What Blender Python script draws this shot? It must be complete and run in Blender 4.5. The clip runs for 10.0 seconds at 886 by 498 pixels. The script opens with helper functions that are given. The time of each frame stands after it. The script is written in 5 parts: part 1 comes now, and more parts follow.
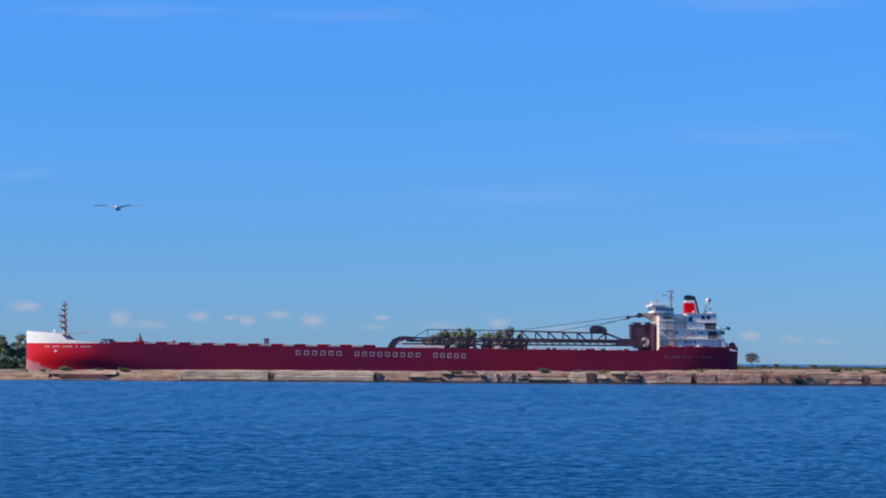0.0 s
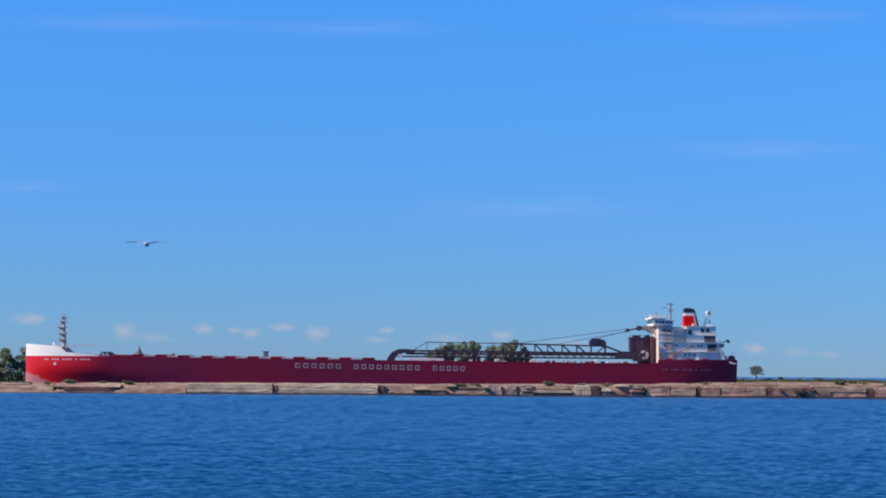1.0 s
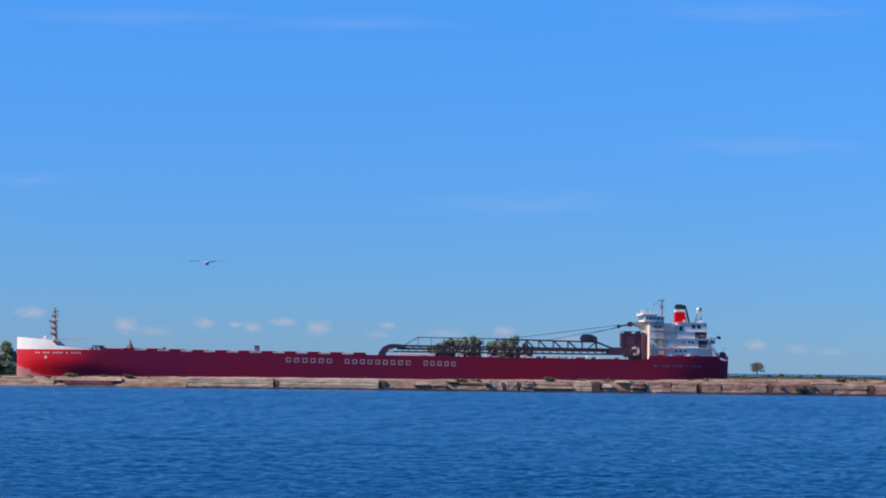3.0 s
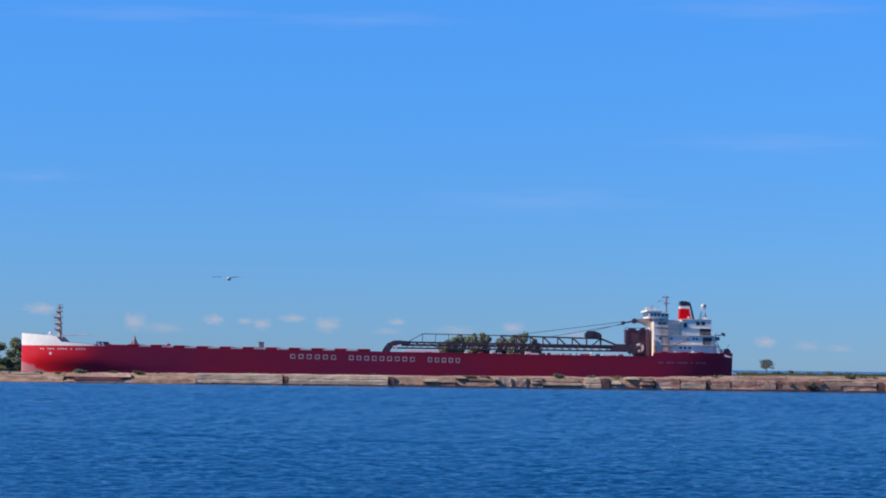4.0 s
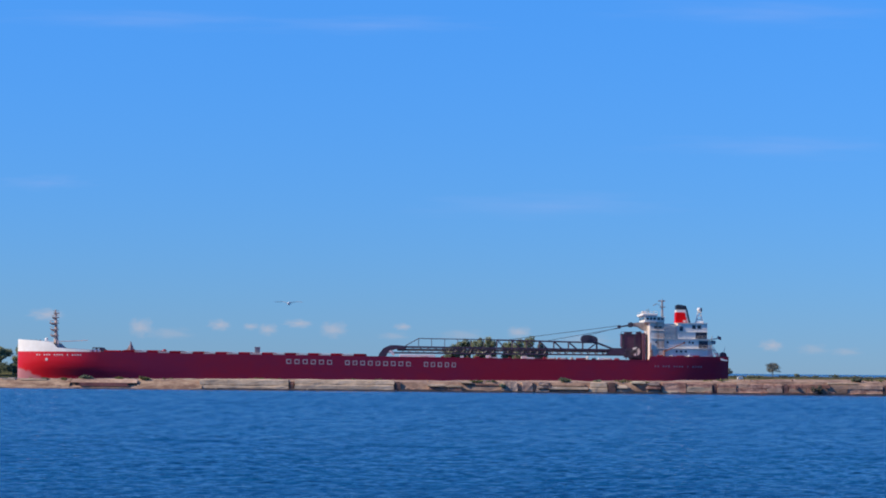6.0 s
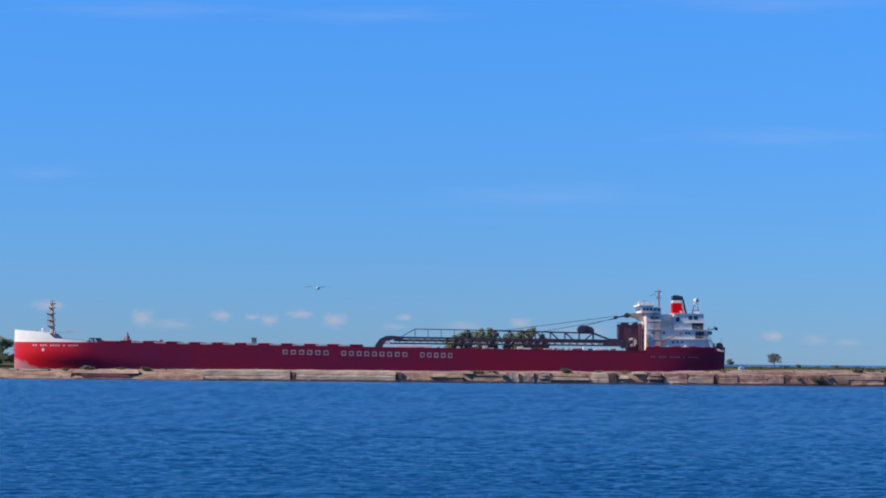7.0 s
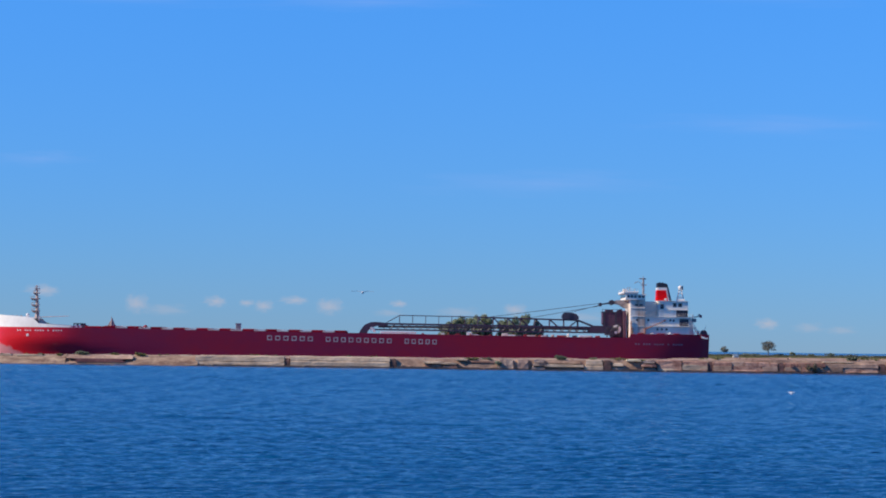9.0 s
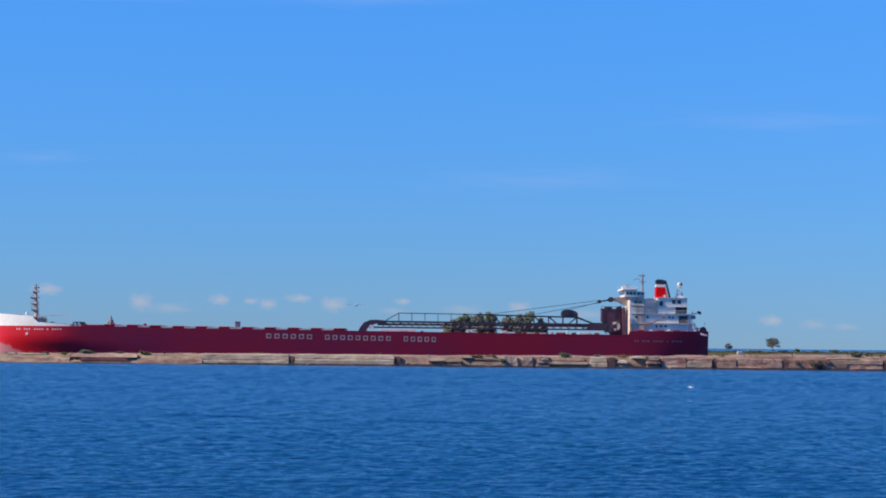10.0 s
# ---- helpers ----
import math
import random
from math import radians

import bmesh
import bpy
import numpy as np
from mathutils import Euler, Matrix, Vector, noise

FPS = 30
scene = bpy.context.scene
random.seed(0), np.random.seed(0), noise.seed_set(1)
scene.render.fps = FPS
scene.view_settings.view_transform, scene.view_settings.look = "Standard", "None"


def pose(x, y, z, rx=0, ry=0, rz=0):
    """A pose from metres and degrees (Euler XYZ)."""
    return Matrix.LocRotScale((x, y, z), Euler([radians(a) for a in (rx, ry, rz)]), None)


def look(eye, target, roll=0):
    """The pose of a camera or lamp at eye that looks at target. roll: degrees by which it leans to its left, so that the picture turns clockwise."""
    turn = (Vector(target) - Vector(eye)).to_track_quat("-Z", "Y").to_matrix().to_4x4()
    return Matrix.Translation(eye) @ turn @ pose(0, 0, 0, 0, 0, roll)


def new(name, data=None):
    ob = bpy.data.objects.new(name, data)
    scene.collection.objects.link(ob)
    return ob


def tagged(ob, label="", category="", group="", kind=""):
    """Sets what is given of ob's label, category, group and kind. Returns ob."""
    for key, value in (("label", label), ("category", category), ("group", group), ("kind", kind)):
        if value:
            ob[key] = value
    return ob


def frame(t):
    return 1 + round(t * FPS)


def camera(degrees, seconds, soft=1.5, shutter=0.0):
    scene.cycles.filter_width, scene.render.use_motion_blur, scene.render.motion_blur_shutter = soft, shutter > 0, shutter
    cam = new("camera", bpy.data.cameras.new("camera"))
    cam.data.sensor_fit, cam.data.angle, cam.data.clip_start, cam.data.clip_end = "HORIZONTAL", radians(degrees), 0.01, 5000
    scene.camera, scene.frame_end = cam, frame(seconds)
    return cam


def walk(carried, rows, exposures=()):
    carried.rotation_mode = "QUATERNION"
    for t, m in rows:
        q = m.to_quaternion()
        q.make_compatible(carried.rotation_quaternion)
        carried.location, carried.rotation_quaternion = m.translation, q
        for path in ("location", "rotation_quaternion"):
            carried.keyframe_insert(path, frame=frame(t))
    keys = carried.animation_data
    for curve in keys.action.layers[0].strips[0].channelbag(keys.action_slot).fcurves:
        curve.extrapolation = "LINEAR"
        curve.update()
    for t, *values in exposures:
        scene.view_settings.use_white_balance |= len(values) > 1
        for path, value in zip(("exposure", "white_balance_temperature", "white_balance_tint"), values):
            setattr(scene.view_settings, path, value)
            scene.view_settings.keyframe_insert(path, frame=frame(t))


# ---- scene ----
# ---- camera ----
cam = camera(19.918, 10.0, soft=1.9)
EYE_Z = 5.0


def aim(yaw, pitch, roll):
    """Camera pose at the fixed standpoint; yaw to the left, pitch up, roll as look() takes it."""
    y, p = radians(yaw), radians(pitch)
    way = Vector((-math.sin(y) * math.cos(p), math.cos(y) * math.cos(p), math.sin(p)))
    eye = Vector((0, 0, EYE_Z))
    return look(eye, eye + way * 100, roll)


PATH = [
    (0.0, aim(-0.435, 2.499, 0.412)), (0.5, aim(-0.394, 2.644, 0.459)), (1.0, aim(-0.335, 2.789, 0.420)),
    (1.5, aim(-0.336, 2.742, 0.521)), (2.0, aim(-0.311, 2.741, 0.623)), (2.5, aim(-0.354, 2.716, 0.667)),
    (4.0, aim(-0.092, 2.602, 0.737)), (4.5, aim(-0.035, 2.566, 0.721)), (5.0, aim(-0.039, 2.734, 0.633)),
    (5.5, aim(-0.001, 2.769, 0.555)), (7.0, aim(0.068, 2.493, 0.535)), (7.5, aim(0.012, 2.472, 0.537)),
    (8.0, aim(-0.045, 2.379, 0.681)), (8.5, aim(0.027, 2.272, 0.756)), (9.0, aim(-0.056, 2.190, 0.740)),
    (9.5, aim(-0.083, 2.114, 0.675)), (10.0, aim(0.033, 2.134, 0.570)),
]
walk(cam, PATH)

# ---- light ----
SUN_AZ, SUN_EL = 98.5, 33.0  # degrees to the left of the view, and up
SUN_WAY = Vector((-math.sin(radians(SUN_AZ)) * math.cos(radians(SUN_EL)),
                  math.cos(radians(SUN_AZ)) * math.cos(radians(SUN_EL)), math.sin(radians(SUN_EL))))
world = bpy.data.worlds.new("sky")
scene.world = world
world.use_nodes = True
wt = world.node_tree
sky = wt.nodes.new("ShaderNodeTexSky")
sky.sky_type = "NISHITA"
sky.sun_disc = False
sky.sun_elevation = radians(SUN_EL)
sky.sun_rotation = radians(-SUN_AZ)
sky.altitude = 2500
sky.air_density = 1.0
sky.dust_density = 0.0
sky.ozone_density = 4.0
tint = wt.nodes.new("ShaderNodeMix")
tint.data_type, tint.blend_type = "RGBA", "MULTIPLY"
tint.inputs[0].default_value = 1.0
# deep clear-weather blue: more so overhead than at the horizon
co = wt.nodes.new("ShaderNodeTexCoord")
axis = wt.nodes.new("ShaderNodeSeparateXYZ")
rise = wt.nodes.new("ShaderNodeMapRange")
rise.inputs[1].default_value, rise.inputs[2].default_value = 0.0, 0.16
fade = wt.nodes.new("ShaderNodeMix")
fade.data_type = "RGBA"
fade.inputs[6].default_value, fade.inputs[7].default_value = (0.273, 0.436, 0.752, 1), (0.335, 0.84, 1.36, 1)
wt.links.new(co.outputs["Generated"], axis.inputs[0])
wt.links.new(axis.outputs[2], rise.inputs[0])
wt.links.new(rise.outputs[0], fade.inputs[0])
wt.links.new(fade.outputs[2], tint.inputs[7])
wt.links.new(sky.outputs[0], tint.inputs[6])
wt.links.new(tint.outputs[2], wt.nodes["Background"].inputs[0])
wt.nodes["Background"].inputs[1].default_value = 0.13
sun = new("sun", bpy.data.lights.new("sun", "SUN"))
sun.data.energy, sun.data.angle, sun.data.color = 5.0, radians(0.5), (1.0, 0.87, 0.69)
sun.matrix_world = look(SUN_WAY * 100, (0, 0, 0))
scene.view_settings.exposure = 0.0


# ---- materials ----
def grained(name, base, dark, rough=0.6, scale=1.0, fine=8.0, amount=0.5, metal=0.0, bump=0.0, spread=0.0, stretch=(1, 1, 1), gloss=0.5):
    """A painted or mineral surface: two colours mixed by coarse and fine noise, with optional relief and a change from object to object."""
    m = bpy.data.materials.new(name)
    m.use_nodes = True
    t = m.node_tree
    n, k = t.nodes, t.links
    b = n["Principled BSDF"]
    b.inputs["Roughness"].default_value, b.inputs["Metallic"].default_value = rough, metal
    b.inputs["Specular IOR Level"].default_value = gloss
    co = n.new("ShaderNodeTexCoord")
    mp = n.new("ShaderNodeMapping")
    mp.inputs["Scale"].default_value = stretch
    k.new(co.outputs["Object"], mp.inputs[0])
    big, small = n.new("ShaderNodeTexNoise"), n.new("ShaderNodeTexNoise")
    for tex, s, d in ((big, scale, 4), (small, fine, 5)):
        tex.inputs["Scale"].default_value, tex.inputs["Detail"].default_value = s, d
        k.new(mp.outputs[0], tex.inputs["Vector"])
    add = n.new("ShaderNodeMath")
    add.operation = "MULTIPLY_ADD"
    k.new(small.outputs[0], add.inputs[0])
    add.inputs[1].default_value = 0.45
    k.new(big.outputs[0], add.inputs[2])
    ramp = n.new("ShaderNodeMapRange")
    ramp.inputs[1].default_value, ramp.inputs[2].default_value = 0.55, 0.95
    ramp.inputs[4].default_value = amount * 2
    k.new(add.outputs[0], ramp.inputs[0])
    mix = n.new("ShaderNodeMix")
    mix.data_type = "RGBA"
    mix.inputs[6].default_value, mix.inputs[7].default_value = (*base, 1), (*dark, 1)
    k.new(ramp.outputs[0], mix.inputs[0])
    out = mix.outputs[2]
    if spread:
        info, hsv, mr = n.new("ShaderNodeObjectInfo"), n.new("ShaderNodeHueSaturation"), n.new("ShaderNodeMapRange")
        mr.inputs[3].default_value, mr.inputs[4].default_value = 1 - spread, 1 + spread
        k.new(info.outputs["Random"], mr.inputs[0])
        k.new(mr.outputs[0], hsv.inputs["Value"])
        k.new(out, hsv.inputs["Color"])
        out = hsv.outputs[0]
    k.new(out, b.inputs["Base Color"])
    if bump:
        bp = n.new("ShaderNodeBump")
        bp.inputs["Strength"].default_value, bp.inputs["Distance"].default_value = 0.8, bump
        k.new(add.outputs[0], bp.inputs["Height"])
        k.new(bp.outputs[0], b.inputs["Normal"])
    return m


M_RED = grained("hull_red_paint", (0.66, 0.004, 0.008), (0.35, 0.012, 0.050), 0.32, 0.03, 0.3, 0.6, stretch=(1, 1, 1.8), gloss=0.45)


def side_shaded(m, x0, x1):
    """Puts the fall of light into the paint: sunlit red forward of x0, shaded maroon along the sides abaft x1."""
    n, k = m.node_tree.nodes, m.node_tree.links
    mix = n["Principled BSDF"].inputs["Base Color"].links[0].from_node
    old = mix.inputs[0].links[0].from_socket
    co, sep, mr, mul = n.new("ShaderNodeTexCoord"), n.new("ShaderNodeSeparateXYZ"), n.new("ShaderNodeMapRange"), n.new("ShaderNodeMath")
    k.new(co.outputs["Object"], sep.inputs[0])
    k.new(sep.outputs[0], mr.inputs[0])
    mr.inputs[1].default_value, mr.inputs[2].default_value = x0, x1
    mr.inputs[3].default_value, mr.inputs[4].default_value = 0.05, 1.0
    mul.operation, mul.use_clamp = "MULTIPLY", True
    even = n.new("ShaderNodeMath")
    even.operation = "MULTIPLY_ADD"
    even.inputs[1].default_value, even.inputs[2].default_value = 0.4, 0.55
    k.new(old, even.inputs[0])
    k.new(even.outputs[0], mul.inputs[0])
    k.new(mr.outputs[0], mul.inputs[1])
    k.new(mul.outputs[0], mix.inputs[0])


def scuffed(m, low, colour):
    """Pale scuffed paint low on the bow, on top of a grained paint."""
    n, k = m.node_tree.nodes, m.node_tree.links
    b = n["Principled BSDF"]
    old = b.inputs["Base Color"].links[0].from_socket
    co, sep, ns = n.new("ShaderNodeTexCoord"), n.new("ShaderNodeSeparateXYZ"), n.new("ShaderNodeTexNoise")
    ns.inputs["Scale"].default_value, ns.inputs["Detail"].default_value = 0.35, 5
    k.new(co.outputs["Object"], sep.inputs[0])
    k.new(co.outputs["Object"], ns.inputs["Vector"])
    a, c, d = n.new("ShaderNodeMath"), n.new("ShaderNodeMath"), n.new("ShaderNodeMath")
    a.operation = c.operation = d.operation = "MULTIPLY_ADD"
    k.new(sep.outputs[0], a.inputs[0])
    a.inputs[1].default_value, a.inputs[2].default_value = 0.46, -low
    k.new(sep.outputs[2], c.inputs[0])
    c.inputs[1].default_value = 1.0
    k.new(a.outputs[0], c.inputs[2])
    k.new(ns.outputs[0], d.inputs[0])
    d.inputs[1].default_value = -3.6
    k.new(c.outputs[0], d.inputs[2])
    mr, mix = n.new("ShaderNodeMapRange"), n.new("ShaderNodeMix")
    mr.inputs[1].default_value, mr.inputs[2].default_value = -1.3, -2.3
    mr.inputs[4].default_value = 0.85
    k.new(d.outputs[0], mr.inputs[0])
    mix.data_type = "RGBA"
    k.new(mr.outputs[0], mix.inputs[0])
    k.new(old, mix.inputs[6])
    mix.inputs[7].default_value = (*colour, 1)
    k.new(mix.outputs[2], b.inputs["Base Color"])


# sunlit bow and shaded side are painted into the hull colour here
side_shaded(M_RED, 8.0, 34.0)
scuffed(M_RED, 4.5, (0.50, 0.22, 0.22))
M_WHITE = grained("white_paint", (0.90, 0.86, 0.81), (0.76, 0.69, 0.62), 0.45, 0.3, 2.0, 0.35)
M_HOUSE = grained("cream_white_paint", (0.92, 0.86, 0.77), (0.80, 0.70, 0.60), 0.45, 0.3, 2.0, 0.35, stretch=(1, 1, 0.3))
M_TOWER = grained("rust_streaked_white_paint", (0.95, 0.89, 0.79), (0.46, 0.25, 0.15), 0.5, 0.28, 1.2, 0.5, stretch=(1, 1, 0.16))
M_DECK = grained("deck_red_paint", (0.36, 0.02, 0.03), (0.25, 0.03, 0.03), 0.6, 0.3, 2.0, 0.5)
M_HATCH = grained("hatch_red_paint", (0.42, 0.006, 0.022), (0.30, 0.01, 0.025), 0.6, 0.4, 3.0, 0.5, spread=0.2, gloss=0.15)
M_PALE = grained("pale_rail_paint", (0.72, 0.62, 0.58), (0.55, 0.36, 0.34), 0.5, 0.5, 3.0, 0.5)
M_BOOM = grained("boom_maroon_paint", (0.075, 0.05, 0.08), (0.05, 0.033, 0.053), 0.5, 0.4, 3.0, 0.5)
M_DARK = grained("dark_steel", (0.065, 0.055, 0.075), (0.045, 0.04, 0.05), 0.5, 0.6, 4.0, 0.5)
M_RUST = grained("hopper_purple_paint", (0.11, 0.04, 0.075), (0.07, 0.028, 0.05), 0.6, 0.5, 3.0, 0.5)
M_MAST = grained("mast_buff_paint", (0.66, 0.50, 0.40), (0.30, 0.19, 0.15), 0.55, 1.0, 5.0, 0.5)
M_GREY = grained("grey_paint", (0.30, 0.31, 0.33), (0.2, 0.2, 0.22), 0.5, 0.5, 3.0, 0.5)
M_FUNNEL = grained("funnel_red_paint", (0.82, 0.004, 0.008), (0.68, 0.005, 0.010), 0.5, 0.5, 3.0, 0.4, gloss=0.08)
M_BLACK = grained("funnel_black_paint", (0.03, 0.035, 0.055), (0.022, 0.024, 0.035), 0.45, 0.5, 3.0, 0.4)
M_GLASS = grained("dark_window_glass", (0.02, 0.03, 0.05), (0.015, 0.02, 0.03), 0.08, 0.5, 3.0, 0.3)
M_LETTER = grained("letter_white_paint", (0.82, 0.63, 0.54), (0.56, 0.36, 0.33), 0.5, 0.8, 4.0, 0.5)
M_NAME = grained("name_white_paint", (0.66, 0.58, 0.58), (0.6, 0.5, 0.5), 0.5, 0.8, 4.0, 0.5)
M_FADED = grained("faded_letter_paint", (0.42, 0.24, 0.27), (0.34, 0.12, 0.16), 0.5, 0.8, 4.0, 0.5)
M_FLAG = grained("ensign_cloth", (0.34, 0.05, 0.06), (0.10, 0.06, 0.14), 0.8, 1.2, 6.0, 0.6)
M_ORANGE = grained("crane_orange_paint", (0.48, 0.19, 0.08), (0.36, 0.13, 0.07), 0.5, 0.8, 4.0, 0.5)
M_CONC = grained("weathered_concrete", (0.68, 0.51, 0.36), (0.42, 0.30, 0.205), 0.9, 0.22, 1.4, 0.6, bump=0.06, spread=0.10)
M_CONC_PINK = grained("pinkish_concrete", (0.68, 0.455, 0.32), (0.36, 0.215, 0.15), 0.9, 0.2, 1.3, 0.65, bump=0.06, spread=0.10)
M_CONC_RED = grained("red_brown_stained_concrete", (0.54, 0.318, 0.228), (0.24, 0.112, 0.082), 0.9, 0.32, 1.7, 0.7, bump=0.08, spread=0.16)
M_BOULDER = grained("dark_worn_boulder", (0.45, 0.325, 0.25), (0.22, 0.145, 0.12), 0.9, 0.4, 2.2, 0.6, bump=0.08, spread=0.15)
M_PALESLAB = grained("pale_yellowish_slab", (0.74, 0.62, 0.43), (0.5, 0.38, 0.24), 0.9, 0.4, 2.0, 0.5, bump=0.05)
M_CORE = grained("tan_rubble_earth", (0.50, 0.325, 0.225), (0.27, 0.165, 0.115), 0.95, 0.25, 1.8, 0.7, bump=0.1)
M_EARTH = grained("tan_washed_earth", (0.54, 0.37, 0.245), (0.22, 0.125, 0.085), 0.95, 0.5, 2.6, 0.6, bump=0.12, stretch=(0.5, 1, 1.6))
M_STONE = grained("rubble_stone", (0.46, 0.30, 0.215), (0.27, 0.165, 0.12), 0.9, 0.6, 3.0, 0.6, bump=0.1, spread=0.35)
M_TIMBER = grained("red_brown_timber", (0.42, 0.17, 0.14), (0.24, 0.09, 0.08), 0.85, 0.5, 3.0, 0.6, bump=0.05)
M_TRIPOD = grained("grey_buff_steel", (0.46, 0.40, 0.37), (0.28, 0.24, 0.23), 0.55, 1.0, 5.0, 0.5)
M_GREYBROWN = grained("grey_brown_steel", (0.34, 0.26, 0.26), (0.18, 0.12, 0.13), 0.6, 1.0, 5.0, 0.5)
# dark brown standing for the shade in gaps and hollows of the breakwater face
M_SHADE = grained("gap_shade_brown", (0.15, 0.07, 0.06), (0.07, 0.04, 0.035), 0.8, 0.7, 3.0, 0.6, bump=0.05)
M_WET = grained("wet_dark_stone", (0.07, 0.05, 0.045), (0.03, 0.028, 0.03), 0.5, 0.8, 3.0, 0.6, bump=0.05)
M_GRASS = grained("dry_grass", (0.26, 0.23, 0.09), (0.14, 0.16, 0.06), 0.9, 0.3, 2.0, 0.6)
M_LEAF = grained("tree_leaves", (0.38, 0.41, 0.25), (0.27, 0.30, 0.18), 0.42, 0.4, 2.0, 0.6)
M_LEAF_DK = grained("dark_tree_leaves", (0.21, 0.24, 0.14), (0.14, 0.165, 0.10), 0.6, 0.4, 2.0, 0.6)


def leafy(m):
    """Lets sunlight through thin leaves."""
    n, k = m.node_tree.nodes, m.node_tree.links
    b = n["Principled BSDF"]
    tl, mx = n.new("ShaderNodeBsdfTranslucent"), n.new("ShaderNodeMixShader")
    k.new(b.inputs["Base Color"].links[0].from_socket, tl.inputs[0])
    mx.inputs[0].default_value = 0.45
    k.new(b.outputs[0], mx.inputs[1])
    k.new(tl.outputs[0], mx.inputs[2])
    k.new(mx.outputs[0], n["Material Output"].inputs[0])


leafy(M_LEAF)
leafy(M_LEAF_DK)
leafy(M_GRASS)
M_LEAF_GREY = grained("grey_green_leaves", (0.27, 0.265, 0.21), (0.19, 0.185, 0.15), 0.6, 0.4, 2.0, 0.6)
leafy(M_LEAF_GREY)
M_SCRUB = grained("dusty_scrub_leaves", (0.20, 0.19, 0.13), (0.12, 0.115, 0.085), 0.7, 0.4, 2.0, 0.6)
leafy(M_SCRUB)
M_BARK = grained("bark", (0.10, 0.075, 0.055), (0.06, 0.045, 0.035), 0.9, 1.0, 6.0, 0.6)
M_GULL = grained("white_feathers", (0.78, 0.78, 0.76), (0.6, 0.6, 0.6), 0.8, 5.0, 30.0, 0.4)
M_GULLWING = grained("grey_wing_feathers", (0.44, 0.45, 0.48), (0.28, 0.28, 0.31), 0.8, 5.0, 30.0, 0.5)


def water_material(name, near):
    m = bpy.data.materials.new(name)
    m.use_nodes = True
    n, k = m.node_tree.nodes, m.node_tree.links
    b = n["Principled BSDF"]
    b.inputs["Roughness"].default_value = 0.15
    b.inputs["IOR"].default_value = 1.33
    co, mp = n.new("ShaderNodeTexCoord"), n.new("ShaderNodeMapping")
    k.new(co.outputs["Object"], mp.inputs[0])
    mp.inputs["Scale"].default_value = (0.5, 1.0, 1.0)
    patch, rip = n.new("ShaderNodeTexNoise"), n.new("ShaderNodeTexNoise")
    patch.inputs["Scale"].default_value, patch.inputs["Detail"].default_value = 0.11, 4
    streak = n.new("ShaderNodeMapping")
    streak.inputs["Scale"].default_value = (0.25, 1.0, 1.0)
    k.new(co.outputs["Object"], streak.inputs[0])
    rip.inputs["Scale"].default_value, rip.inputs["Detail"].default_value = 2.4, 6
    k.new(streak.outputs[0], patch.inputs["Vector"])
    k.new(mp.outputs[0], rip.inputs["Vector"])
    mix = n.new("ShaderNodeMix")
    mix.data_type = "RGBA"
    mix.inputs[6].default_value, mix.inputs[7].default_value = (0.0002, 0.042, 0.145, 1), (0.0004, 0.079, 0.208, 1)
    k.new(patch.outputs[0], mix.inputs[0])
    k.new(mix.outputs[2], b.inputs["Base Color"])
    bp = n.new("ShaderNodeBump")
    bp.inputs["Strength"].default_value, bp.inputs["Distance"].default_value = 1.0, 0.30 if near else 0.7
    # longer wind ripples lying across the small ones
    mp2, long, add = n.new("ShaderNodeMapping"), n.new("ShaderNodeTexNoise"), n.new("ShaderNodeMath")
    mp2.inputs["Scale"].default_value = (0.2, 1.0, 1.0)
    long.inputs["Scale"].default_value, long.inputs["Detail"].default_value = 0.9, 3
    add.operation = "MULTIPLY_ADD"
    add.inputs[1].default_value = 1.3
    k.new(co.outputs["Object"], mp2.inputs[0])
    k.new(mp2.outputs[0], long.inputs["Vector"])
    k.new(long.outputs[0], add.inputs[0])
    k.new(rip.outputs[0], add.inputs[2])
    k.new(add.outputs[0], bp.inputs["Height"])
    k.new(bp.outputs[0], b.inputs["Normal"])
    return m


M_WATER = water_material("lake_water", True)
M_FARWATER = water_material("far_lake_water", False)


# ---- mesh helpers ----
def box(bm, x0, x1, y0, y1, z0, z1, bevel=0.0):
    res = bmesh.ops.create_cube(bm, size=1.0, matrix=Matrix.Translation(((x0 + x1) / 2, (y0 + y1) / 2, (z0 + z1) / 2))
                                @ Matrix.Diagonal((x1 - x0, y1 - y0, z1 - z0, 1)))
    if bevel:
        es = list({e for v in res["verts"] for e in v.link_edges})
        bmesh.ops.bevel(bm, geom=es, offset=bevel, segments=1, affect="EDGES")


def bar(bm, p, q, r, n=6, r2=None):
    p, q = Vector(p), Vector(q)
    d = q - p
    m = Matrix.Translation((p + q) / 2) @ d.to_track_quat("Z", "Y").to_matrix().to_4x4()
    bmesh.ops.create_cone(bm, cap_ends=True, segments=n, radius1=r, radius2=r if r2 is None else r2, depth=d.length, matrix=m)


def ball(bm, c, r, sx=1, sy=1, sz=1, sub=2):
    bmesh.ops.create_icosphere(bm, subdivisions=sub, radius=r, matrix=Matrix.Translation(c) @ Matrix.Diagonal((sx, sy, sz, 1)))


def prism(bm, outline, y0, y1):
    """A side outline in x, z, drawn through from y0 to y1."""
    a = [bm.verts.new((x, y0, z)) for x, z in outline]
    b = [bm.verts.new((x, y1, z)) for x, z in outline]
    n = len(outline)
    bm.faces.new(a)
    bm.faces.new(b[::-1])
    for i in range(n):
        bm.faces.new((a[i], b[i], b[(i + 1) % n], a[(i + 1) % n]))
    bmesh.ops.recalc_face_normals(bm, faces=bm.faces[:])


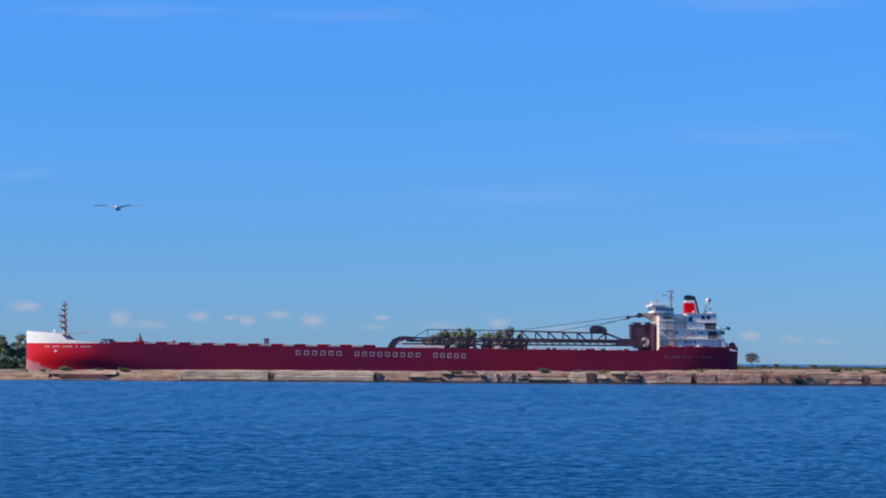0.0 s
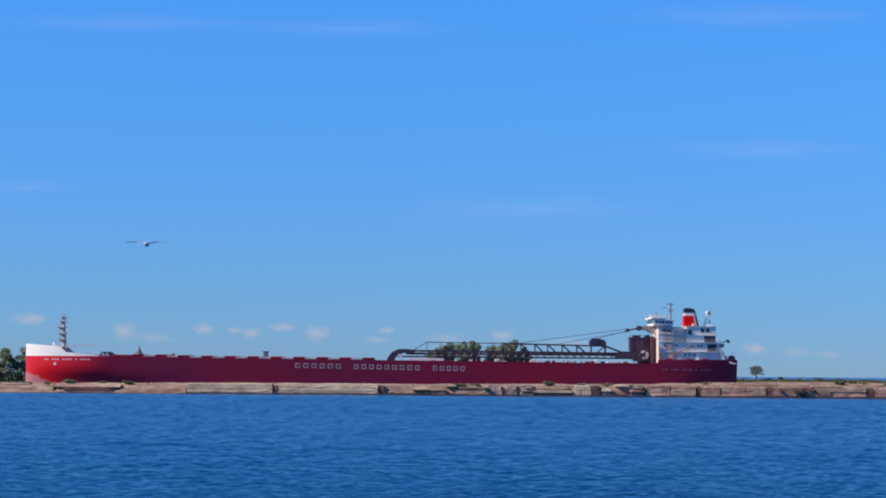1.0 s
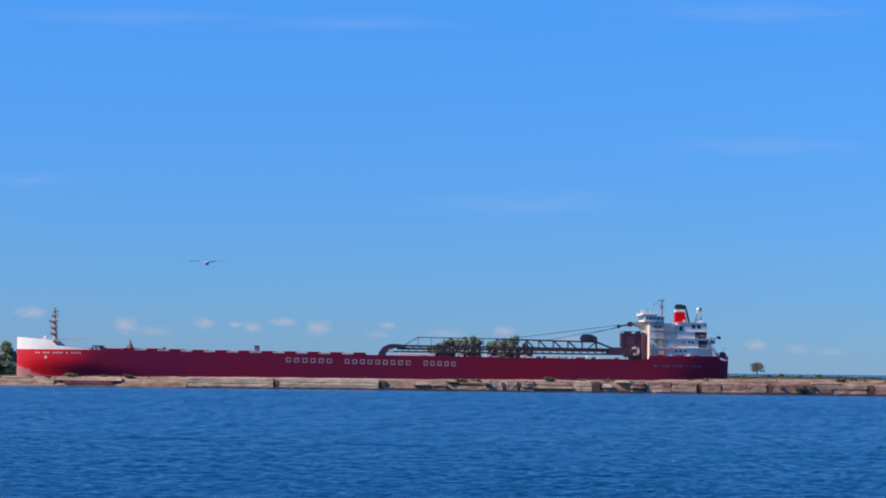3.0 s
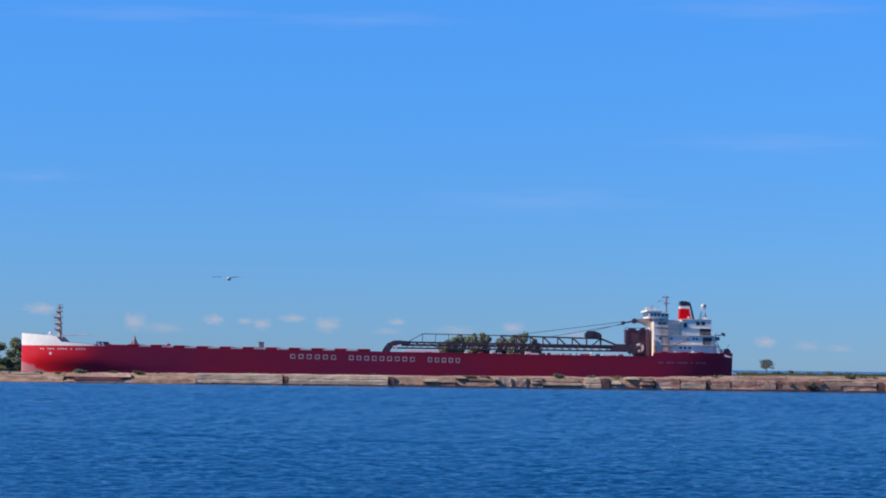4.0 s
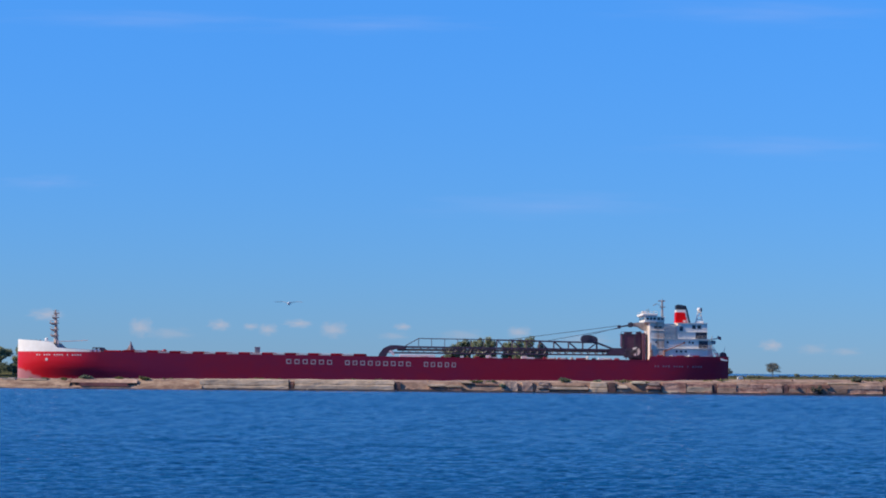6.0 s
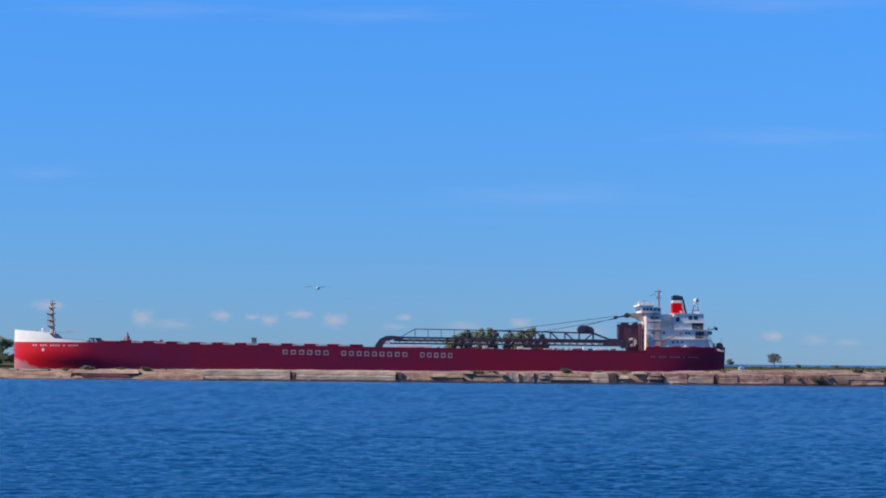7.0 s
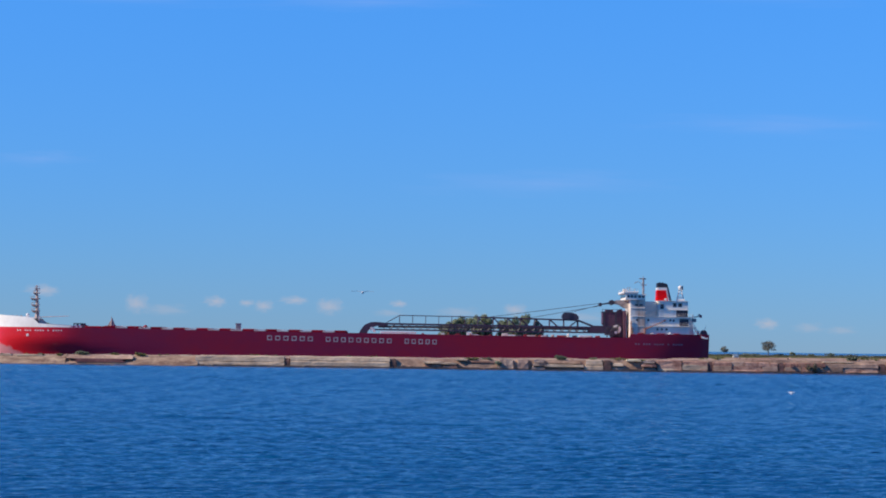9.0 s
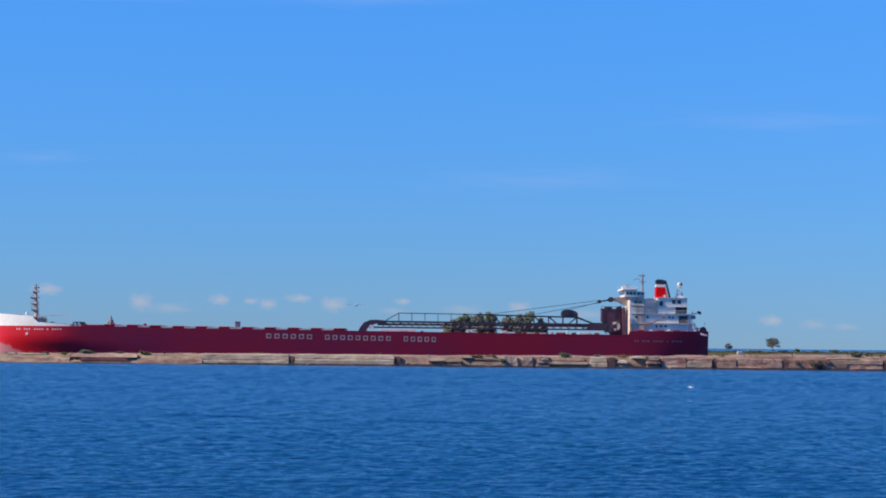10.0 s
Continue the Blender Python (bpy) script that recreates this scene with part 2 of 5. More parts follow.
def mesh_of(bm, name, material, smooth=False):
    me = bpy.data.meshes.new(name)
    bm.to_mesh(me)
    bm.free()
    me.materials.append(material)
    if smooth:
        me.polygons.foreach_set("use_smooth", [True] * len(me.polygons))
    return me


def part(name, bm, material, parent, label="", smooth=False):
    ob = new(name, mesh_of(bm, name, material, smooth))
    ob.parent = parent
    return tagged(ob, label)


def thing(name, bm, material, label, category, group="", kind="", smooth=False):
    return tagged(new(name, mesh_of(bm, name, material, smooth)), label, category, group, kind)


def lump(bm, rng, c, sx, sy, sz, rough=0.25):
    """An angular stone."""
    res = bmesh.ops.create_icosphere(bm, subdivisions=1, radius=1.0)
    spin = Euler((rng.uniform(0, 6), rng.uniform(0, 6), rng.uniform(0, 6))).to_matrix()
    for v in res["verts"]:
        p = spin @ v.co * (1 + rng.uniform(-rough, rough))
        v.co = Vector((c[0] + p.x * sx, c[1] + p.y * sy, c[2] + p.z * sz))


# ---- water ----
def wave_height(x, y, rng):
    h = np.zeros_like(x)
    for i in range(70):
        lam = 0.5 * (8.0 ** (rng.random() ** 1.6))
        th = rng.normal(0.15, 0.42)
        kx, ky = math.sin(th) * 2 * math.pi / lam, math.cos(th) * 2 * math.pi / lam
        amp = 0.0056 * lam ** 0.3
        ph = rng.random() * 6.283
        cell = np.abs(y) * 0.0013 + 0.02
        fade = np.clip(lam / (2.2 * cell) - 0.6, 0, 1)
        s = np.sin(kx * x + ky * y + ph)
        h += amp * fade * (s + 0.25 * np.cos(2 * (kx * x + ky * y + ph)))
    h *= np.clip((y - 60) / 240, 0.6, 1.35)  # calmer in the lee of the shore
    # one long low swell line, oblique to the shore
    ridge = 160 - 0.58 * x + 1.2 * np.sin(x * 0.07) + 0.5 * np.sin(x * 0.31 + 1)
    h += 0.13 * np.clip(0.35 + 0.9 * np.sin(x * 0.23 + 2) * np.sin(x * 0.09 + 0.6), 0, 1) * np.exp(-((y - ridge) / 0.9) ** 2)
    return h


def build_water():
    bm = bmesh.new()
    n = 24
    ring = [0.0, 60, 200, 500, 1000, 2000, 4900]
    grid = [[bm.verts.new((r * math.sin(2 * math.pi * i / n), r * math.cos(2 * math.pi * i / n), -0.30)) for i in range(n)] for r in ring[1:]]
    c = bm.verts.new((0, 0, -0.30))
    for i in range(n):
        bm.faces.new((c, grid[0][(i + 1) % n], grid[0][i]))
        for a, b in zip(grid, grid[1:]):
            bm.faces.new((a[i], a[(i + 1) % n], b[(i + 1) % n], b[i]))
    bmesh.ops.recalc_face_normals(bm, faces=bm.faces[:])
    thing("water", bm, M_FARWATER, "open blue lake water reaching the horizon", "water", kind="structure")
    rng = np.random.default_rng(5)
    rows, cols = 1250, 440
    ys = 78.0 * (566.0 / 78.0) ** np.linspace(0, 1, rows)
    u = np.linspace(-1, 1, cols)
    Y = np.repeat(ys[:, None], cols, 1)
    X = u[None, :] * (Y * 0.185 + 7.0)
    Z = wave_height(X, Y, rng)
    co = np.stack([X, Y, Z], -1).reshape(-1, 3)
    i = np.arange(rows - 1)[:, None] * cols + np.arange(cols - 1)[None, :]
    f = np.stack([i, i + 1, i + cols + 1, i + cols], -1).reshape(-1, 4)
    me = bpy.data.meshes.new("wave_surface")
    me.from_pydata(co.tolist(), [], f.tolist())
    me.polygons.foreach_set("use_smooth", [True] * len(me.polygons))
    me.materials.append(M_WATER)
    return tagged(new("wave_surface", me), "rippled deep blue lake water in light wind", "water", kind="structure")


WAVES = build_water()


def build_foam():
    """A short breaking crest: a ragged chain of foam lumps."""
    rng = random.Random(33)
    bm = bmesh.new()
    x = -1.7
    while x < 0.6:
        thin = 1.0 if x < -0.9 else 0.4
        lump(bm, rng, (x, rng.uniform(-0.12, 0.12) + 0.1 * math.sin(x * 2), 0.0), rng.uniform(0.08, 0.2), 0.1, rng.uniform(0.02, 0.045) * thin, 0.3)
        x += rng.uniform(0.09, 0.2) / thin
    return thing("foam_crest", bm, M_FOAM, "ragged white foam on a small breaking wave crest", "foam", kind="stuff")


M_FOAM = grained("wave_foam", (0.62, 0.62, 0.55), (0.34, 0.40, 0.44), 0.8, 3.0, 12.0, 0.5)
FOAM = build_foam()


def build_shore():
    """The plain shore on which the camera stands, behind and below the view."""
    bm = bmesh.new()
    prof = [(14, -1.0), (10, 0.6), (4, 2.6), (0, 3.3), (-40, 3.6), (-400, 4.0)]
    prev = None
    for i in range(41):
        x = -400 + 20 * i
        cur = [bm.verts.new((x, y + 1.2 * noise.noise((x * 0.05, 0, 2)), z + (0.12 * noise.noise((x * 0.1, y * 0.2, 7)) if z > 0 else 0))) for y, z in prof]
        if prev:
            for j in range(len(prof) - 1):
                bm.faces.new((prev[j], cur[j], cur[j + 1], prev[j + 1]))
        prev = cur
    bmesh.ops.recalc_face_normals(bm, faces=bm.faces[:])
    thing("shore_ground", bm, M_GRASS, "plain grassy lake shore", "ground", kind="structure", smooth=True)


build_shore()

# ---- far land and horizon ----
def build_far_land():
    bm = bmesh.new()
    rng = random.Random(3)
    xs = [-330 + 6 * i for i in range(111)]
    prof = [(1022, -0.6), (1030, 0.7), (1039, 2.1), (1046, 2.7), (1075, 2.6), (1090, -0.6)]
    cols = []
    for x in xs:
        cols.append([bm.verts.new((x, y + rng.uniform(-1, 1), z + (0.5 * noise.noise((x * 0.03, y * 0.1, 0)) if z > 0 else 0))) for y, z in prof])
    for a, b in zip(cols, cols[1:]):
        for j in range(len(prof) - 1):
            bm.faces.new((a[j], b[j], b[j + 1], a[j + 1]))
    bmesh.ops.recalc_face_normals(bm, faces=bm.faces[:])
    thing("far_bank", bm, M_GRASS, "low grassy bank across the ship channel", "bank", kind="structure", smooth=True)


build_far_land()


def crown_clumps(bm, rng, blobs, leaf, count):
    """Leaf clumps: many small tilted leaf faces in several uneven masses."""
    tot = sum(b[3] * b[4] for b in blobs)
    for (cx, cy, cz, rx, rz) in blobs:
        for _ in range(int(count * rx * rz / tot)):
            d = Vector((rng.gauss(0, 1), rng.gauss(0, 1), rng.gauss(0, 1))).normalized() * rng.random() ** 0.45
            p = Vector((cx + d.x * rx, cy + d.y * rx, cz + d.z * rz))
            s = leaf * rng.uniform(0.5, 1.3)
            q = Euler((rng.uniform(0, 6.3), rng.uniform(0, 6.3), rng.uniform(0, 6.3))).to_matrix()
            vs = [bm.verts.new(p + q @ Vector(c) * s) for c in ((-0.7, -0.25, 0), (0, -0.5, 0.12), (0.75, 0, 0), (0, 0.5, 0.1), (-0.6, 0.2, -0.1))]
            bm.faces.new(vs)


def tree(x, y, base, top, width, label, seed, leaf_mat=None, trunk=0.35, clumps=8, leaf=0.55, count=900, low=0.35):
    rng = random.Random(seed)
    h = top - base
    root = new("tree")
    root.location = (x, y, base)
    tagged(root, label, "tree")
    bm = bmesh.new()
    lean = rng.uniform(-0.04, 0.04) * h
    fork = Vector((lean, 0, h * (low + 0.1)))
    bar(bm, (0, 0, -0.4), fork, 0.035 * h * trunk / 0.35, 7, 0.022 * h)
    blobs = []
    for i in range(clumps):
        a = 2 * math.pi * i / clumps + rng.uniform(-0.4, 0.4)
        r = width * 0.5 * rng.uniform(0.25, 0.72)
        cz = h * (low + (0.93 - low) * rng.uniform(0.12, 0.85))
        c = Vector((r * math.cos(a), r * math.sin(a), cz))
        bar(bm, fork, c, 0.014 * h, 5, 0.004 * h)
        blobs.append((c.x, c.y, c.z, width * rng.uniform(0.14, 0.25), h * rng.uniform(0.07, 0.14)))
    blobs.append((lean, 0, h * 0.86, width * 0.2, h * 0.13))
    bar(bm, fork, (lean, 0, h * 0.9), 0.018 * h, 5, 0.004 * h)
    part("trunk", bm, M_BARK, root)
    bm = bmesh.new()
    crown_clumps(bm, rng, blobs, leaf, count)
    part("crown", bm, leaf_mat or M_LEAF, root)
    return root


def build_trees():
    for i, (x, top, w, s) in enumerate([(4.0, 15.2, 8.5, 11), (9.2, 17.6, 8.0, 12), (15.4, 17.8, 8.5, 13), (19.0, 18.6, 7.5, 14),
                                        (27.0, 16.6, 8.0, 15), (31.6, 17.6, 8.5, 16), (36.2, 18.9, 8.5, 17), (40.6, 16.2, 6.5, 18)]):
        tree(x, 1046 + 3 * math.sin(i * 2.1), 2.6, top, w, "tall green poplar in a grove across the channel", s, clumps=17, count=4200, leaf=0.5, low=0.2)
    for i, (x, top, w) in enumerate([(-199, 13.0, 13), (-190.5, 13.4, 11), (-184.8, 12.8, 12), (-175.0, 13.8, 12), (-167.4, 14.4, 11), (-158, 11.5, 11)]):
        tree(x, 1050 + 3 * math.sin(i * 1.7), 2.6, top, w, "dense dark green broadleaf tree on the far bank", 30 + i, M_LEAF, clumps=18, count=3000, leaf=0.65, low=0.0)
    tree(136.2, 1044, 2.4, 8.9, 6.9, "lone small round-crowned tree on the bank", 51, M_LEAF_GREY, clumps=15, count=900, leaf=0.34, low=0.3)
    tree(118.0, 1045, 2.4, 6.3, 3.6, "small lone tree on the bank", 52, M_LEAF_GREY, clumps=14, count=560, leaf=0.28, low=0.3)


build_trees()


def build_scrub():
    """Low scrub all along the far bank."""
    rng = random.Random(77)
    bm = bmesh.new()
    x = -320.0
    while x < 320:
        h = (0.5 if x < 112 else 0.28) + 0.6 * max(0.0, noise.noise((x * 0.08, 0, 5))) * 2
        crown_clumps(bm, rng, [(x, 1041 + rng.uniform(-2, 2), 2.5 + h * 0.4, 2.2, h * 0.6)], 0.4, 46)
        x += 2.6
    thing("scrub", bm, M_SCRUB, "low dusty olive scrub along the far bank", "scrub", kind="stuff")


build_scrub()
# ---- the ship ----
SHIP = tagged(new("cargo_ship"), "long dark red lake freighter under way beyond the breakwater", "ship")
SHIP_Y = 812.0
BEAM = 11.9


def lerp(pairs, x):
    return float(np.interp(x, [p[0] for p in pairs], [p[1] for p in pairs]))


DECK = [(0, 9.2), (41, 9.2), (57, 8.9), (98, 8.7), (136, 8.5), (175, 8.2), (201.9, 8.2), (202.2, 9.4), (227.3, 9.5)]
RIM = [(0, 13.1), (9.5, 12.5), (12.5, 12.0), (14.2, 10.4), (24.7, 9.7), (25.0, 9.3)]


def half_breadth(x, z):
    s = max(0.0, min(1.0, z / 9.0))
    run = 25.5 + 19.5 * max(0.0, 1 - max(z, 0) / 5.5) ** 1.4
    b = 1.0
    if x < run:
        b = max(0.0, 1 - (1 - x / run) ** 1.6) ** (1 / 1.4)
    if x > 204:
        b *= 1 - (0.06 + 0.14 * (1 - s)) * ((x - 204) / 22.7) ** 2
    return BEAM * b * (1 - 0.055 * (1 - s))


def build_hull():
    bm = bmesh.new()
    xs = [0, 0.15, 0.5, 1, 1.8, 2.8, 4, 5.5, 7.5, 10, 13, 16, 19, 22, 25, 28, 31, 41, 57, 75, 98, 117, 136, 155, 175, 190, 201.9, 202.2, 206, 210, 214, 218, 222, 227.3]
    rows = []
    for x in xs:
        d = lerp(DECK, x)
        zs = [-1.5, 0.5, 2.0, 3.5, 5.0, 6.5, 7.6, d]
        near = [bm.verts.new((x, -half_breadth(x, z), z)) for z in zs]
        far = [bm.verts.new((x, half_breadth(x, z), z)) for z in zs]
        rows.append((near, far))
    for (a, c), (b, d) in zip(rows, rows[1:]):
        for j in range(7):
            bm.faces.new((a[j], b[j], b[j + 1], a[j + 1]))
            bm.faces.new((c[j], c[j + 1], d[j + 1], d[j]))
    a, c = rows[-1]
    for j in range(7):
        bm.faces.new((a[j], c[j], c[j + 1], a[j + 1]))
    bmesh.ops.remove_doubles(bm, verts=bm.verts[:], dist=0.001)
    bmesh.ops.recalc_face_normals(bm, faces=bm.faces[:])
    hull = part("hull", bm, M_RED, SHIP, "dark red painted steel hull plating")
    hull.data.polygons.foreach_set("use_smooth", [p.normal.z < 0.5 and abs(p.normal.x) < 0.97 for p in hull.data.polygons])
    # deck
    bm = bmesh.new()
    prev = None
    for x in xs[1:]:
        z = lerp(DECK, x) - 0.35 if x < 202 else lerp(DECK, x) - 1.0
        w = half_breadth(x, 9) - 0.05
        cur = (bm.verts.new((x, -w, z)), bm.verts.new((x, w, z)))
        if prev:
            bm.faces.new((prev[0], cur[0], cur[1], prev[1]))
        prev = cur
    part("deck", bm, M_DECK, SHIP)
    # raised white bow
    bm = bmesh.new()
    xb = [0, 0.15, 0.5, 1, 1.8, 2.8, 4, 5.5, 7.5, 9.5, 11, 12.5, 13.4, 14.2, 17, 20, 24.7, 25]
    prev = None
    for x in xb:
        z0, z1 = lerp(DECK, x) + 0.002, lerp(RIM, x)
        w = half_breadth(x, 9)
        cur = [bm.verts.new(p) for p in ((x, -w, z0), (x, -w - 0.01, z1), (x, -max(w - 0.25, 0), z1), (x, w, z0), (x, w + 0.01, z1), (x, max(w - 0.25, 0), z1))]
        if prev:
            for i, j in ((0, 1), (1, 2), (3, 4), (4, 5)):
                bm.faces.new((prev[i], cur[i], cur[j], prev[j]))
            if x <= 12.6:
                bm.faces.new((prev[2], cur[2], cur[5], prev[5]))
        prev = cur
    bmesh.ops.remove_doubles(bm, verts=bm.verts[:], dist=0.001)
    bmesh.ops.recalc_face_normals(bm, faces=bm.faces[:])
    part("bow_bulwark", bm, M_WHITE, SHIP, "white painted raised bow bulwark", smooth=False)
    return hull


HULL = build_hull()


def build_deck_gear():
    # hatch covers
    me = None
    for i in range(11):
        x = 36.1 + 7.3 * i
        if me is None:
            bm = bmesh.new()
            box(bm, -1.85, 1.85, -9.6, 9.6, -0.4, 0.62, 0.08)
            for y in (-6, -2, 2, 6):
                box(bm, -1.7, 1.7, y - 0.12, y + 0.12, 0.6, 0.72)
            me = mesh_of(bm, "hatch_cover", M_HATCH)
        ob = new("hatch_cover", me)
        ob.parent = SHIP
        ob.location = (x + 1.0, -2.0, lerp(DECK, x) + 0.02)
    # pale rails in between
    for i in range(10):
        x = 39.1 + 7.3 * i
        bm = bmesh.new()
        z = lerp(DECK, x + 1.8)
        for zz in (0.3, 0.6):
            bar(bm, (x, -11.6, z + zz), (x + 3.6, -11.6, z + zz), 0.07, 5)
        for xx in (0, 1.8, 3.6):
            bar(bm, (x + xx, -11.6, z - 0.1), (x + xx, -11.6, z + 0.62), 0.06, 5)
        box(bm, x + 0.2, x + 3.4, -11.75, -11.3, z - 0.3, z + 0.3)
        part("deck_rail", bm, M_PALE, SHIP, "pale railing between the hatches")
    # bow mast
    bm = bmesh.new()
    bar(bm, (12.4, 0, 9.0), (12.2, 0, 13.4), 1.25, 8, 0.65)
    bar(bm, (12.3, 0, 13.2), (12.0, 0, 20.2), 0.6, 8, 0.36)
    bar(bm, (12.0, 0, 20.0), (11.9, 0, 22.7), 0.24, 6)
    bar(bm, (11.8, -1.2, 21.4), (11.8, 1.2, 21.4), 0.1, 5)
    mast = part("bow_mast", bm, M_MAST, SHIP, "buff brown signal mast with platforms")
    for z, w in ((14.5, 1.7), (16.4, 1.8), (18.4, 2.0), (20.2, 1.2), (21.6, 0.7)):
        bm = bmesh.new()
        box(bm, 12.2 - w, 12.9, -1.3, 1.3, z - 0.2, z + 0.15, 0.03)
        for y in (-1.25, 1.25):
            bar(bm, (12.2 - w, y, z + 0.75), (12.9, y, z + 0.75), 0.05, 5)
            bar(bm, (12.25 - w, y, z), (12.25 - w, y, z + 0.75), 0.05, 5)
        prism(bm, [(12.2, z - 1.0), (12.2, z - 0.15), (12.3 - w, z - 0.15), (12.3 - w * 0.85, z - 0.5)], -0.9, 0.9)
        part("platform", bm, M_MAST, mast)
    bm = bmesh.new()
    bar(bm, (13.2, -2, 12.4), (22.9, -3, 12.9), 0.13, 6, 0.08)
    bar(bm, (13.2, -2, 10), (13.2, -2, 12.8), 0.18, 6)
    part("derrick", bm, M_PALE, SHIP, "thin pale cargo derrick")
    bm = bmesh.new()
    ball(bm, (9.3, -1, 13.1), 0.55)
    box(bm, 8.8, 9.8, -1.5, -0.5, 12.4, 13.0, 0.05)
    part("windlass", bm, M_WHITE, SHIP, "white windlass on the bow")
    for x in (4.5, 6.0, 7.3):
        bm = bmesh.new()
        box(bm, x, x + 0.5, -3, -2.3, 12.4, 13.0, 0.05)
        part("bollard", bm, M_GREY, SHIP)
    # gantry and locker
    bm = bmesh.new()
    box(bm, 24.8, 27.7, -6, 2, 10.35, 10.65, 0.06)
    for x in (24.9, 26.2, 27.5):
        box(bm, x - 0.14, x + 0.14, -5.9, -5.5, 8.8, 10.35)
        box(bm, x - 0.18, x + 0.18, 1.5, 1.9, 8.8, 10.35)
    prism(bm, [(27.5, 8.8), (30.0, 8.8), (30.0, 9.6), (27.7, 10.65)], -5.9, -5.5)
    gantry = part("deck_gantry", bm, M_DARK, SHIP, "small white deckhouse under a dark roof frame")
    bm = bmesh.new()
    box(bm, 25.1, 27.4, -5.8, 1.4, 8.7, 10.0, 0.05)
    part("deckhouse_wall", bm, M_WHITE, gantry)
    bm = bmesh.new()
    box(bm, 28.9, 34.0, -9, 5, 8.6, 9.75, 0.08)
    part("deck_locker", bm, M_HATCH, SHIP)
    bm = bmesh.new()
    for dx, dy in ((-1.7, -1.4), (1.7, -1.4), (-1.7, 1.4), (1.7, 1.4)):
        bar(bm, (36.2 + dx, dy, 8.8), (36.2, 0, 11.8), 0.16, 5)
    for z, w in ((9.8, 1.2), (10.8, 0.62)):
        for y in (-1, 1):
            bar(bm, (36.2 - w, y * w * 0.82, z), (36.2 + w, y * w * 0.82, z), 0.12, 5)
            bar(bm, (36.2 + y * w, -w * 0.82, z), (36.2 + y * w, w * 0.82, z), 0.12, 5)
    bar(bm, (36.2, 0, 11.6), (36.2, 0, 12.8), 0.12, 5)
    bar(bm, (36.3, 0, 8.8), (36.3, 0, 10.3), 1.55, 9, 1.3)
    bar(bm, (36.3, 0, 10.3), (36.3, 0, 11.4), 0.95, 9, 0.65)
    bar(bm, (36.3, 0, 11.4), (36.3, 0, 12.4), 0.4, 8, 0.25)
    part("deck_tripod", bm, M_GREYBROWN, SHIP, "grey buff tapering steel tower on deck")
    bm = bmesh.new()
    bar(bm, (47.6, -4, 8.4), (47.6, -4, 9.5), 0.45, 8)
    ball(bm, (47.6, -4, 9.65), 0.72)
    part("mushroom_vent", bm, M_HATCH, SHIP, "dark red mushroom ventilator")
    bm = bmesh.new()
    box(bm, 76.2, 77.8, -1, 1, 8.6, 11.3, 0.1)
    box(bm, 76.1, 77.9, -1.1, 1.1, 11.0, 11.25)
    part("ventilator", bm, M_GREY, SHIP, "grey boxy deck ventilator")


build_deck_gear()


